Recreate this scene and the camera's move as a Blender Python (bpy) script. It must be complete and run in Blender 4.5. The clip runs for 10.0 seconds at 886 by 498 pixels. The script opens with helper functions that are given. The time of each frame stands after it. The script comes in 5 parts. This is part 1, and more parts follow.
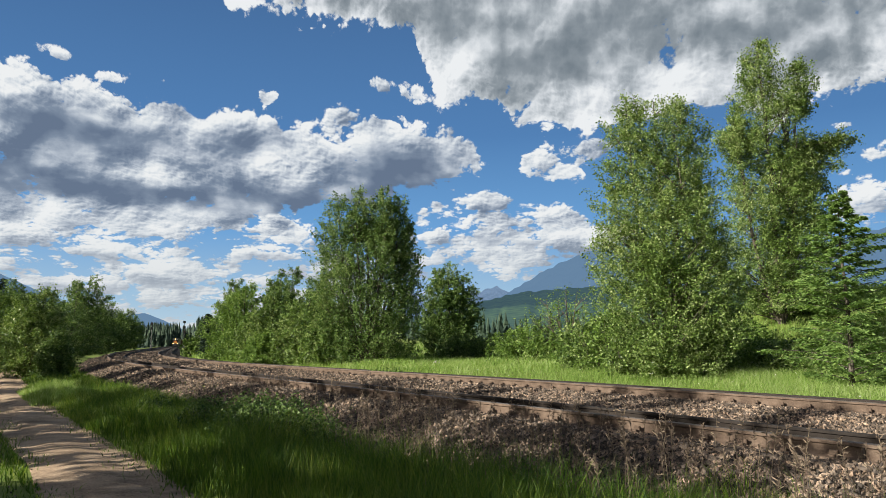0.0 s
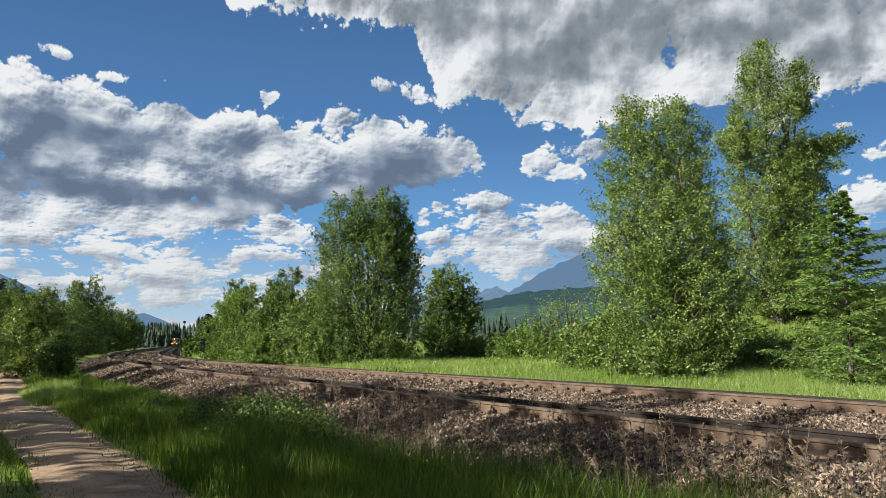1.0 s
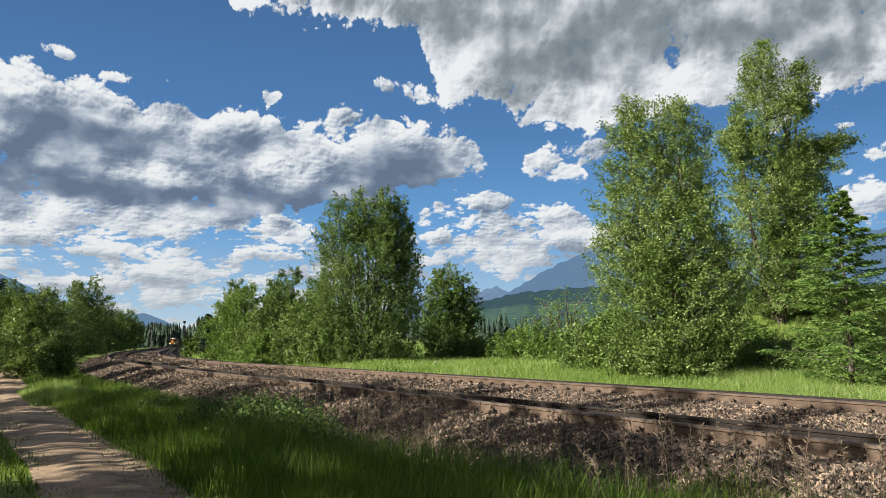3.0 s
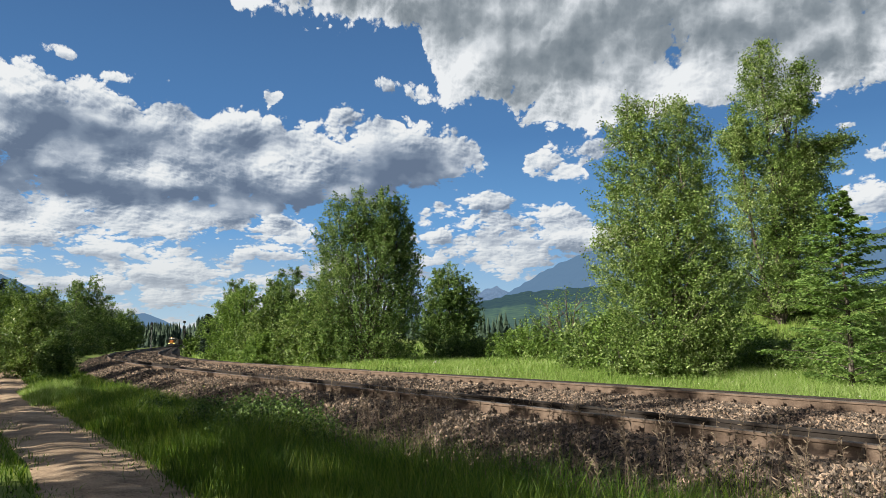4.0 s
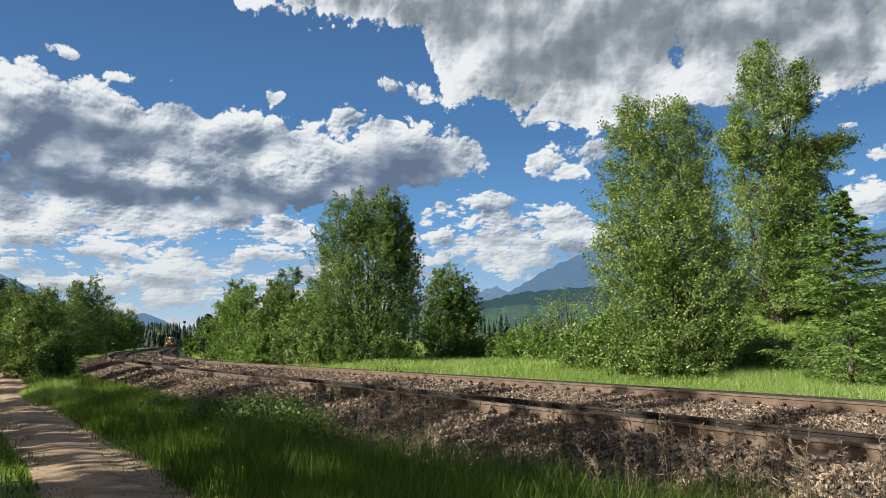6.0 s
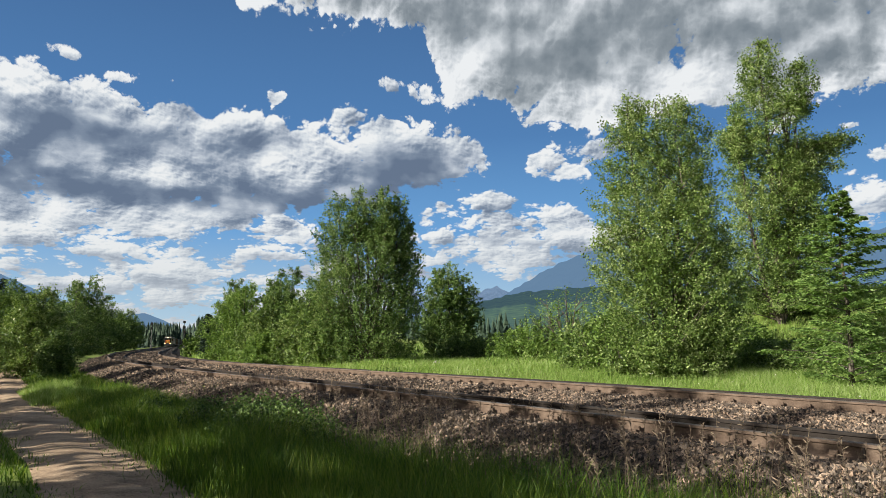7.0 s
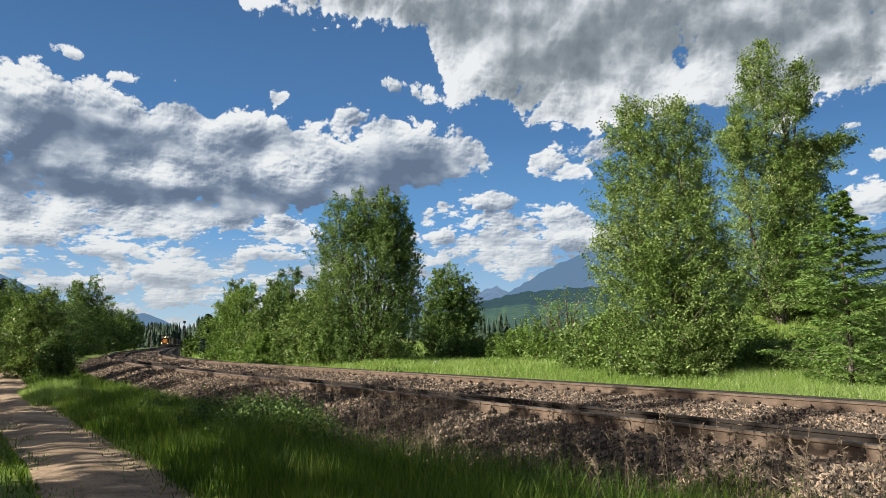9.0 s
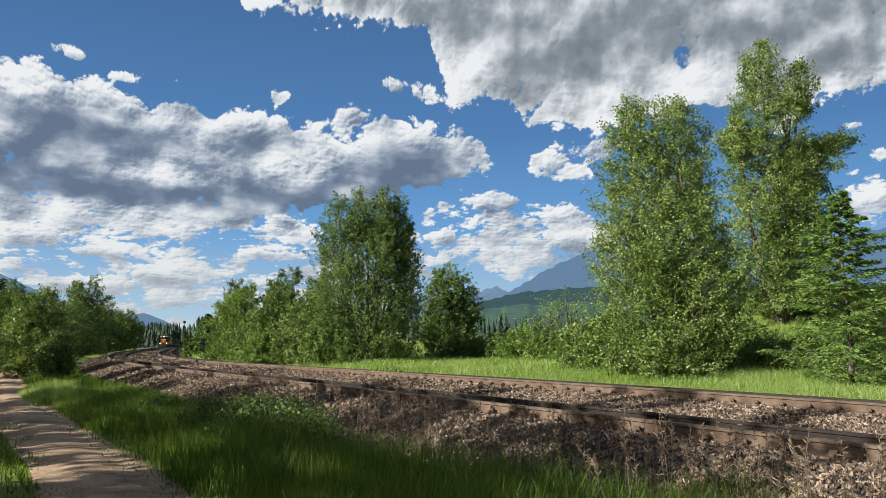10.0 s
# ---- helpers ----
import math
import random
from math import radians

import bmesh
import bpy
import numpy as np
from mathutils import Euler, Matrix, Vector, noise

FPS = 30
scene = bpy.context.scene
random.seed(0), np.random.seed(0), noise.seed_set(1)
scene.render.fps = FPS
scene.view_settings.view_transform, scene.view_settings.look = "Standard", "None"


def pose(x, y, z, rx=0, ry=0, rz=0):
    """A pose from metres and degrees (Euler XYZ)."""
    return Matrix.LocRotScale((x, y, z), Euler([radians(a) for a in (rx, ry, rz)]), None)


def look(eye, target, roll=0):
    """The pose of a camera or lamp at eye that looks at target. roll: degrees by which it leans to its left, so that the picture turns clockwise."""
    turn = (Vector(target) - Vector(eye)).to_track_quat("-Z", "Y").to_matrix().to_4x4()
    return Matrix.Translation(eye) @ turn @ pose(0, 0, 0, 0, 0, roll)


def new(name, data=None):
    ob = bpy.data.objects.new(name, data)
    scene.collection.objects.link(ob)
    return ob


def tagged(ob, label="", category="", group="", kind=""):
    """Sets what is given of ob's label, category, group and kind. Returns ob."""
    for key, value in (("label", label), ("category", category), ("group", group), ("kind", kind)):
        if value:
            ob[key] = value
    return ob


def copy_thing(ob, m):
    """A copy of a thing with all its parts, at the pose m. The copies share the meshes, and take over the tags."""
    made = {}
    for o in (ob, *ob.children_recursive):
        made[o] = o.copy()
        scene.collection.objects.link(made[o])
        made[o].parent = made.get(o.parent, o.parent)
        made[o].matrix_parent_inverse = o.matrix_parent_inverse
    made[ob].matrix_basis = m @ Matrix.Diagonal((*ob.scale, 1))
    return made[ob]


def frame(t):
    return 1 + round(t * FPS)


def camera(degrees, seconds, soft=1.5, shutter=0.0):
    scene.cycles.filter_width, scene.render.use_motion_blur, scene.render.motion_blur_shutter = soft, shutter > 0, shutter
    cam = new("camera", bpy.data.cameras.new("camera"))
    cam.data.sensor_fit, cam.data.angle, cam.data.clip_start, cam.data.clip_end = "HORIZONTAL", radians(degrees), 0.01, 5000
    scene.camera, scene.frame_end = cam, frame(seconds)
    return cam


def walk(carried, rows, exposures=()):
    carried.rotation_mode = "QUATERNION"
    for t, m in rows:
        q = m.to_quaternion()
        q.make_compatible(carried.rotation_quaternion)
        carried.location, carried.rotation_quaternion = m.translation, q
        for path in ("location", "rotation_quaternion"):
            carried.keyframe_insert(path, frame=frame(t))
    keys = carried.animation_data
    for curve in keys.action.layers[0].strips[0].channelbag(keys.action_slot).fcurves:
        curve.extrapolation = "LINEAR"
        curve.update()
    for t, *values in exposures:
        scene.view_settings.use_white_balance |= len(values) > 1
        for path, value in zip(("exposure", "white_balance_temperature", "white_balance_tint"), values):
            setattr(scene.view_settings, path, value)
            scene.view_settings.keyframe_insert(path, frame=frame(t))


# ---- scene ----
cam = camera(62, 10.0, soft=0.55)
EYE = (0.0, 0.0, 1.0)
CAM_POSE = pose(0.0, 0.0, 1.0, 96.95, 0, 0)
walk(cam, [(0.0, CAM_POSE), (10.0, CAM_POSE)], [(0.0, 1.15), (10.0, 1.15)])

# ---- light: evening sun low on one side, open sky ----
SUN_EL, SUN_AZ = 24.0, 204.0           # degrees; azimuth counted anticlockwise from +x


def sun_vector():
    e, a = radians(SUN_EL), radians(SUN_AZ)
    return Vector((math.cos(e) * math.cos(a), math.cos(e) * math.sin(a), math.sin(e)))


world = bpy.data.worlds.new("world")
scene.world = world
world.use_nodes = True
wn = world.node_tree.nodes
sky = wn.new("ShaderNodeTexSky")
sky.sky_type = "NISHITA"
sky.sun_disc = False
sky.air_density, sky.dust_density, sky.ozone_density = 0.85, 2.5, 0.6
sky.sun_elevation = radians(SUN_EL)
sky.sun_rotation = radians(90 - SUN_AZ)
wn["Background"].inputs["Strength"].default_value = 0.046
world.node_tree.links.new(sky.outputs["Color"], wn["Background"].inputs["Color"])
lamp = bpy.data.lights.new("sun", "SUN")
lamp.energy, lamp.angle, lamp.color = 5.0, radians(0.6), (1.0, 0.93, 0.80)
sun = new("sun", lamp)
sun.matrix_world = look(sun_vector() * 50, (0, 0, 0))


# ---- node and mesh helpers ----
def material(name):
    m = bpy.data.materials.new(name)
    m.use_nodes = True
    nt = m.node_tree
    nt.nodes.clear()
    out = nt.nodes.new("ShaderNodeOutputMaterial")
    return m, nt, out


def add(nt, kind, **sets):
    n = nt.nodes.new(kind)
    for k, v in sets.items():
        if k in ("operation", "data_type", "blend_type", "attribute_name", "noise_dimensions", "feature", "interpolation_type", "vector_type"):
            if k == "operation":
                n.operation = v
            elif k == "data_type":
                n.data_type = v
            elif k == "blend_type":
                n.blend_type = v
            elif k == "attribute_name":
                n.attribute_name = v
            elif k == "noise_dimensions":
                n.noise_dimensions = v
            elif k == "interpolation_type":
                n.interpolation_type = v
            elif k == "feature":
                n.feature = v
        else:
            n.inputs[k.replace("_", " ")].default_value = v
    return n


def noise_tex(nt, scale, detail=4.0, rough=0.6, coord=None):
    n = add(nt, "ShaderNodeTexNoise", Scale=scale, Detail=detail, Roughness=rough)
    if coord is not None:
        nt.links.new(coord, n.inputs["Vector"])
    return n


def ramp(nt, fac, stops):
    r = nt.nodes.new("ShaderNodeValToRGB")
    e = r.color_ramp.elements
    while len(e) < len(stops):
        e.new(0.5)
    for el, (p, c) in zip(e, stops):
        el.position, el.color = p, (*c, 1)
    nt.links.new(fac, r.inputs["Fac"])
    return r


def maths(nt, op, a, b=None, c=None, clamp=False):
    n = nt.nodes.new("ShaderNodeMath")
    n.operation, n.use_clamp = op, clamp
    for i, v in enumerate((a, b, c)):
        if v is None:
            continue
        if isinstance(v, (int, float)):
            n.inputs[i].default_value = v
        else:
            nt.links.new(v, n.inputs[i])
    return n.outputs[0]


def blend(nt, fac, a, b, mode="MIX"):
    n = nt.nodes.new("ShaderNodeMix")
    n.data_type, n.blend_type = "RGBA", mode
    for sock, v in ((n.inputs[0], fac), (n.inputs[6], a), (n.inputs[7], b)):
        if isinstance(v, (int, float)):
            sock.default_value = v
        elif isinstance(v, tuple):
            sock.default_value = (*v, 1)
        else:
            nt.links.new(v, sock)
    return n.outputs[2]


def surface(name, stops, scale, rough=0.8, metal=0.0, bump=0.3, fine=12.0, spots=None, per=None, bump_dist=0.01):
    """A rough surface: colour ramp over coarse noise, fine noise over it, bump from both."""
    m, nt, out = material(name)
    co = add(nt, "ShaderNodeTexCoord").outputs["Object"]
    n1 = noise_tex(nt, scale, 5, 0.6, co)
    n2 = noise_tex(nt, scale * fine, 4, 0.65, co)
    f = maths(nt, "MULTIPLY_ADD", maths(nt, "SUBTRACT", n2.outputs[0], 0.5), 0.55, n1.outputs[0], True)
    col = ramp(nt, f, stops).outputs[0]
    if per:
        info = add(nt, "ShaderNodeObjectInfo").outputs["Random"] if per == "object" else add(nt, "ShaderNodeNewGeometry").outputs["Random Per Island"]
        v = maths(nt, "MULTIPLY_ADD", maths(nt, "POWER", info, 1.7), 2.0, 0.35)
        hs = add(nt, "ShaderNodeHueSaturation")
        nt.links.new(v, hs.inputs["Value"])
        nt.links.new(maths(nt, "MULTIPLY_ADD", info, 0.6, 0.6), hs.inputs["Saturation"])
        nt.links.new(col, hs.inputs["Color"])
        col = hs.outputs[0]
    if spots:
        sc, lo, hi, c2 = spots
        n3 = noise_tex(nt, sc, 3, 0.6, co)
        k = add(nt, "ShaderNodeMapRange", From_Min=lo, From_Max=hi)
        nt.links.new(n3.outputs[0], k.inputs[0])
        col = blend(nt, k.outputs[0], col, c2)
    b = add(nt, "ShaderNodeBsdfPrincipled", Roughness=rough, Metallic=metal)
    b.inputs["Specular IOR Level"].default_value = 0.12 if rough > 0.65 else 0.4
    nt.links.new(col, b.inputs["Base Color"])
    if bump:
        bp = add(nt, "ShaderNodeBump", Strength=bump, Distance=bump_dist)
        nt.links.new(f, bp.inputs["Height"])
        nt.links.new(bp.outputs[0], b.inputs["Normal"])
    nt.links.new(b.outputs[0], out.inputs[0])
    return m


def leafy(name, dark, light, tip, trans=0.35, rough=0.45, patch=0.35):
    """Leaves or blades: colour varies leaf by leaf and in patches; light shines through."""
    m, nt, out = material(name)
    r = add(nt, "ShaderNodeNewGeometry").outputs["Random Per Island"]
    co = add(nt, "ShaderNodeTexCoord").outputs["Object"]
    n = noise_tex(nt, patch, 3, 0.6, co).outputs[0]
    f = maths(nt, "MULTIPLY_ADD", maths(nt, "SUBTRACT", n, 0.5), 1.4, r, True)
    col = ramp(nt, f, [(0.0, dark), (0.6, light), (1.0, tip)]).outputs[0]
    d = add(nt, "ShaderNodeBsdfPrincipled", Roughness=rough)
    d.inputs["Specular IOR Level"].default_value = 0.25
    nt.links.new(col, d.inputs["Base Color"])
    t = add(nt, "ShaderNodeBsdfTranslucent")
    nt.links.new(blend(nt, 1.0, col, (1.0, 1.0, 0.55), "MULTIPLY"), t.inputs[0])
    mx = add(nt, "ShaderNodeMixShader", Fac=trans)
    nt.links.new(d.outputs[0], mx.inputs[1])
    nt.links.new(t.outputs[0], mx.inputs[2])
    nt.links.new(mx.outputs[0], out.inputs[0])
    return m


def glow(name, colour, strength):
    m, nt, out = material(name)
    e = add(nt, "ShaderNodeEmission", Strength=strength)
    e.inputs[0].default_value = (*colour, 1)
    nt.links.new(e.outputs[0], out.inputs[0])
    return m


def fast_mesh(name, verts, faces, mat, smooth=False):
    """A mesh from arrays; all faces have the same number of corners."""
    verts = np.asarray(verts, dtype=np.float32)
    faces = np.asarray(faces, dtype=np.int32)
    me = bpy.data.meshes.new(name)
    me.vertices.add(len(verts))
    me.vertices.foreach_set("co", verts.ravel())
    n, k = faces.shape
    me.loops.add(n * k)
    me.loops.foreach_set("vertex_index", faces.ravel())
    me.polygons.add(n)
    me.polygons.foreach_set("loop_start", np.arange(0, n * k, k, dtype=np.int32))
    me.polygons.foreach_set("use_smooth", np.full(n, smooth))
    me.update(calc_edges=True)
    if mat:
        me.materials.append(mat)
    return me


def under(name, me, parent, label="", kind="", m=None):
    ob = new(name, me)
    ob.parent = parent
    if m is not None:
        ob.matrix_basis = m
    return tagged(ob, label, kind=kind)


def part(name, bm, mat, parent, label=""):
    me = bpy.data.meshes.new(name)
    bm.to_mesh(me)
    bm.free()
    me.materials.append(mat)
    return under(name, me, parent, label)


def box(bm, x0, x1, y0, y1, z0, z1, bevel=0.0):
    vs = [bm.verts.new(p) for p in ((x0, y0, z0), (x1, y0, z0), (x1, y1, z0), (x0, y1, z0), (x0, y0, z1), (x1, y0, z1), (x1, y1, z1), (x0, y1, z1))]
    fs = [bm.faces.new([vs[i] for i in q]) for q in ((3, 2, 1, 0), (4, 5, 6, 7), (0, 1, 5, 4), (1, 2, 6, 5), (2, 3, 7, 6), (3, 0, 4, 7))]
    if bevel:
        bmesh.ops.bevel(bm, geom=list({e for f in fs for e in f.edges}), offset=bevel, segments=1, affect="EDGES")
    return bm


def tube(points, radii, sides=7):
    """Vertices and quads of a tapered tube along points."""
    P = np.asarray(points, float)
    T = np.gradient(P, axis=0)
    T /= np.linalg.norm(T, axis=1)[:, None] + 1e-9
    ref = np.where(np.abs(T[:, 2:3]) > 0.9, np.array([[1.0, 0, 0]]), np.array([[0, 0, 1.0]]))
    A = np.cross(T, ref)
    A /= np.linalg.norm(A, axis=1)[:, None] + 1e-9
    B = np.cross(T, A)
    a = np.linspace(0, 2 * math.pi, sides, endpoint=False)
    ring = np.cos(a)[None, :, None] * A[:, None] + np.sin(a)[None, :, None] * B[:, None]
    V = (P[:, None] + ring * np.asarray(radii)[:, None, None]).reshape(-1, 3)
    i = np.arange(len(P) - 1)[:, None] * sides
    j = np.arange(sides)[None]
    k = (j + 1) % sides
    Q = np.stack([i + j, i + k, i + sides + k, i + sides + j], -1).reshape(-1, 4)
    return V, Q


def joined(pieces):
    V, Q, n = [], [], 0
    for v, q in pieces:
        V.append(v)
        Q.append(q + n)
        n += len(v)
    return np.concatenate(V), np.concatenate(Q)


def smooth01(x, a, b):
    t = np.clip((x - a) / (b - a), 0, 1)
    return t * t * (3 - 2 * t)


def wave(x, y, seed=0.0):
    """A cheap smooth unevenness between -1 and 1."""
    return (np.sin(x * 0.91 + seed + 1.7 * np.sin(y * 0.53 + seed)) + np.sin(y * 1.13 - seed * 2 + 1.3 * np.sin(x * 0.67))) * 0.5


# ---- the line of the railway: heading along the outer near rail ----
STEP = 0.5
LINE_S = np.arange(-40, 640, STEP)


def heading(s):
    bend = np.clip((s - 73.7) / 36.3, 0, 1)
    return np.radians(np.where(s < 73.7, 35 - 11.1 * s / 73.7, 23.9 - 4.4 * bend * (2 - bend) - 1.6 * np.clip((s - 270) / 90, 0, 1)))


LINE_H = heading(LINE_S)
LINE_X = np.cumsum(-np.sin(LINE_H) * STEP)
LINE_Y = np.cumsum(np.cos(LINE_H) * STEP)
ZERO = np.searchsorted(LINE_S, 0)
LINE_X += 3.88 - LINE_X[ZERO]
LINE_Y += 7.6 - LINE_Y[ZERO]


def rail_level(s):
    s = np.maximum(s, 0)
    return -0.62 * (1 - np.exp(-(s / 45) ** 2)) - 1.65 * np.clip((s - 95) / 230, 0, 2)


def spot(s, w):
    """Plan position at distance s along the line and w metres to the right of the outer near rail."""
    h = np.interp(s, LINE_S, LINE_H)
    return np.interp(s, LINE_S, LINE_X) + w * np.cos(h), np.interp(s, LINE_S, LINE_Y) + w * np.sin(h)


def locate(x, y):
    """The inverse of spot."""
    x, y = np.atleast_1d(np.asarray(x, float)), np.atleast_1d(np.asarray(y, float))
    S, W = np.zeros(len(x)), np.zeros(len(x))
    for i in range(0, len(x), 20000):
        sl = slice(i, i + 20000)
        k = np.argmin((x[sl, None] - LINE_X[None, ::2]) ** 2 + (y[sl, None] - LINE_Y[None, ::2]) ** 2, axis=1) * 2
        dx, dy, h = x[sl] - LINE_X[k], y[sl] - LINE_Y[k], LINE_H[k]
        S[sl] = LINE_S[k] - dx * np.sin(h) + dy * np.cos(h)
        W[sl] = dx * np.cos(h) + dy * np.sin(h)
    return S, W


def ground(x, y):
    """Height of the land."""
    x, y = np.asarray(x, float), np.asarray(y, float)
    shape = x.shape
    x, y = x.ravel(), y.ravel()
    s, w = locate(x, y)
    zr = rail_level(s)
    left = zr - 0.52 + 0.03 * wave(x * 1.3, y * 1.3)
    meadow = -0.42 + 0.05 * wave(x * 0.5, y * 0.5, 2.0) + 0.006 * np.clip(y - 60, 0, 250)
    meadow = meadow + 4.2 * np.exp(-(((x - 22) / 10.0) ** 2 + ((y - 40) / 10.0) ** 2))
    right = zr - 0.62 + (meadow - zr + 0.62) * smooth01(w, 8.0, 12.0)
    bed = zr - 0.85
    z = np.where(w < 2, left + (bed - left) * smooth01(w, -3.2, -2.2), bed + (right - bed) * smooth01(w, 7.4, 8.6))
    return z.reshape(shape)


# ---- materials ----
SOIL = surface("meadow_soil", [(0.25, (0.07, 0.09, 0.025)), (0.5, (0.12, 0.165, 0.035)), (0.75, (0.18, 0.22, 0.06))], 0.35, 0.95, bump=0.5, bump_dist=0.05)
DIRT = surface("packed_dirt", [(0.25, (0.13, 0.092, 0.062)), (0.5, (0.29, 0.212, 0.145)), (0.75, (0.44, 0.335, 0.235))], 2.2, 0.95, bump=0.7, fine=16, bump_dist=0.012, spots=(3.0, 0.60, 0.75, (0.14, 0.11, 0.06)))
# near-black, so the shade between the loose stones sits in the bed's colour
GRAVEL = surface("stone_bed_dark_gaps", [(0.25, (0.012, 0.010, 0.008)), (0.5, (0.035, 0.028, 0.023)), (0.75, (0.08, 0.066, 0.054))], 14, 0.95, bump=1.0, fine=3, bump_dist=0.05)
STONE = surface("crushed_stone", [(0.2, (0.055, 0.040, 0.030)), (0.5, (0.125, 0.096, 0.074)), (0.8, (0.23, 0.185, 0.148))], 6, 0.9, bump=0.4, fine=8, per="island")
STONE_ONE = surface("loose_stone", [(0.2, (0.055, 0.040, 0.030)), (0.5, (0.125, 0.096, 0.074)), (0.8, (0.23, 0.185, 0.148))], 12, 0.9, bump=0.4, fine=8, per="object")
RUST = surface("rusty_rail_steel", [(0.25, (0.048, 0.034, 0.026)), (0.5, (0.100, 0.072, 0.054)), (0.8, (0.155, 0.116, 0.090))], 3, 0.75, bump=0.2, fine=14)
DARK_STEEL = surface("dark_rail_steel", [(0.25, (0.012, 0.010, 0.009)), (0.8, (0.035, 0.028, 0.024))], 3, 0.7, bump=0.2, fine=14)
SHINE = surface("polished_rail_head", [(0.3, (0.08, 0.066, 0.056)), (0.7, (0.17, 0.148, 0.132))], 5, 0.5, 0.5, bump=0.05)
# the dark trees mirrored in the inner rail tops, painted as matt colour
DARK_HEAD = surface("rail_head_dark_reflection", [(0.3, (0.012, 0.011, 0.011)), (0.7, (0.035, 0.032, 0.031))], 5, 0.7, 0.0, bump=0.05)
SLEEPER = surface("weathered_tie", [(0.3, (0.05, 0.04, 0.033)), (0.7, (0.14, 0.115, 0.095))], 3, 0.9, bump=0.5)
BARK = surface("tree_bark", [(0.3, (0.035, 0.030, 0.024)), (0.7, (0.13, 0.115, 0.095))], 6, 0.95, bump=0.6)
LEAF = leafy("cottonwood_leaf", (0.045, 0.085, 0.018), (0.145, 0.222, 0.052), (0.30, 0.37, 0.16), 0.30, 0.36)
LEAF_DARK = leafy("dark_and_shaded_leaf", (0.030, 0.065, 0.015), (0.100, 0.172, 0.040), (0.215, 0.285, 0.105), 0.30, 0.48)
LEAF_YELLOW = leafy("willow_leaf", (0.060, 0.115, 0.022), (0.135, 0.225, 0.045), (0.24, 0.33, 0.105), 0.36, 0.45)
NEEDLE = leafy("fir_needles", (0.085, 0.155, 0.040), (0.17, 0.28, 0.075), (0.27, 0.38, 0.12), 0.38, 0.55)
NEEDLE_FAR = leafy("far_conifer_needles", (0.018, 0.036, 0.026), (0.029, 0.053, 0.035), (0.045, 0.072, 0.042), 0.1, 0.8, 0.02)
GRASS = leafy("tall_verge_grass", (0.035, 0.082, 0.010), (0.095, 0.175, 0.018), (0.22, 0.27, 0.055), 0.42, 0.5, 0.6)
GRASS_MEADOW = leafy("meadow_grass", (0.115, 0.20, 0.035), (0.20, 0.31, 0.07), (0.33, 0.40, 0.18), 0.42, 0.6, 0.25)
STRAW = leafy("dry_seed_heads", (0.10, 0.075, 0.055), (0.19, 0.145, 0.11), (0.26, 0.21, 0.15), 0.25, 0.8)


# ---- land ----
def build_ground():
    rings = np.concatenate([[0.0], np.geomspace(0.8, 4900, 210)])
    na = 260
    a = np.linspace(0, 2 * math.pi, na, endpoint=False)
    x = (rings[:, None] * np.cos(a)).ravel()
    y = (rings[:, None] * np.sin(a)).ravel()
    V = np.stack([x, y, ground(x, y)], 1)
    i = np.arange(len(rings) - 1)[:, None] * na
    j = np.arange(na)[None]
    k = (j + 1) % na
    Q = np.stack([i + j, i + na + j, i + na + k, i + k], -1).reshape(-1, 4)
    ob = new("ground", fast_mesh("ground", V, Q, SOIL, True))
    tagged(ob, "green grassy valley floor reaching the mountains", "ground", kind="structure")


def strip(s, w, z_of, mat, name):
    """A strip of land along the railway; s and w are arrays, z_of gives the height."""
    S, W = np.meshgrid(s, w, indexing="ij")
    x, y = spot(S, W)
    V = np.stack([x, y, z_of(S, W, x, y)], -1).reshape(-1, 3)
    n, m = len(s), len(w)
    i = np.arange(n - 1)[:, None] * m
    j = np.arange(m - 1)[None]
    Q = np.stack([i + j, i + j + 1, i + m + j + 1, i + m + j], -1).reshape(-1, 4)
    return new(name, fast_mesh(name, V, Q, mat, True))


BED_W = np.array([-2.7, -2.2, -1.9, -1.4, -1.0, -0.6, -0.35, 0.0, 0.5, 1.0, 1.5, 1.8, 2.4, 3.1, 3.8, 4.4, 4.86, 5.4, 5.9, 6.36, 6.8, 7.4, 8.0, 8.6])
BED_Z = np.array([-0.92, -0.76, -0.66, -0.50, -0.37, -0.24, -0.20, -0.19, -0.23, -0.26, -0.28, -0.31, -0.37, -0.36, -0.28, -0.20, -0.19, -0.22, -0.26, -0.27, -0.31, -0.45, -0.66, -0.9])


def bed_height(s, w):
    return rail_level(s) + np.interp(w, BED_W, BED_Z)


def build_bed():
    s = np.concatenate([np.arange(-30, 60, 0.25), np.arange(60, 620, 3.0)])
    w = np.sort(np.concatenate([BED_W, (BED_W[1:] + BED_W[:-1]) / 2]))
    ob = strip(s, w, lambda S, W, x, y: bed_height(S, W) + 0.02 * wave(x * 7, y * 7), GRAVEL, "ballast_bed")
    return tagged(ob, "raised bed of crushed stone under the tracks, darkened for shade between stones", "ballast", kind="structure")


def build_path(centre, half, label):
    s = np.arange(-24, 70, 0.3)
    w = np.linspace(centre - half, centre + half, 13)
    def z(S, W, x, y):
        t = (W - centre) / half
        rut = -0.03 * np.exp(-((np.abs(t) - 0.5) / 0.22) ** 2)
        return ground(x, y) + 0.045 + rut - 0.09 * np.abs(t + 0.12 * wave(S * 0.9, W * 0.2)) ** 6 + 0.003 * wave(x * 2.1, y * 2.3)
    ob = strip(s, w, z, DIRT, "dirt_path")
    tagged(ob, label, "path", kind="structure")


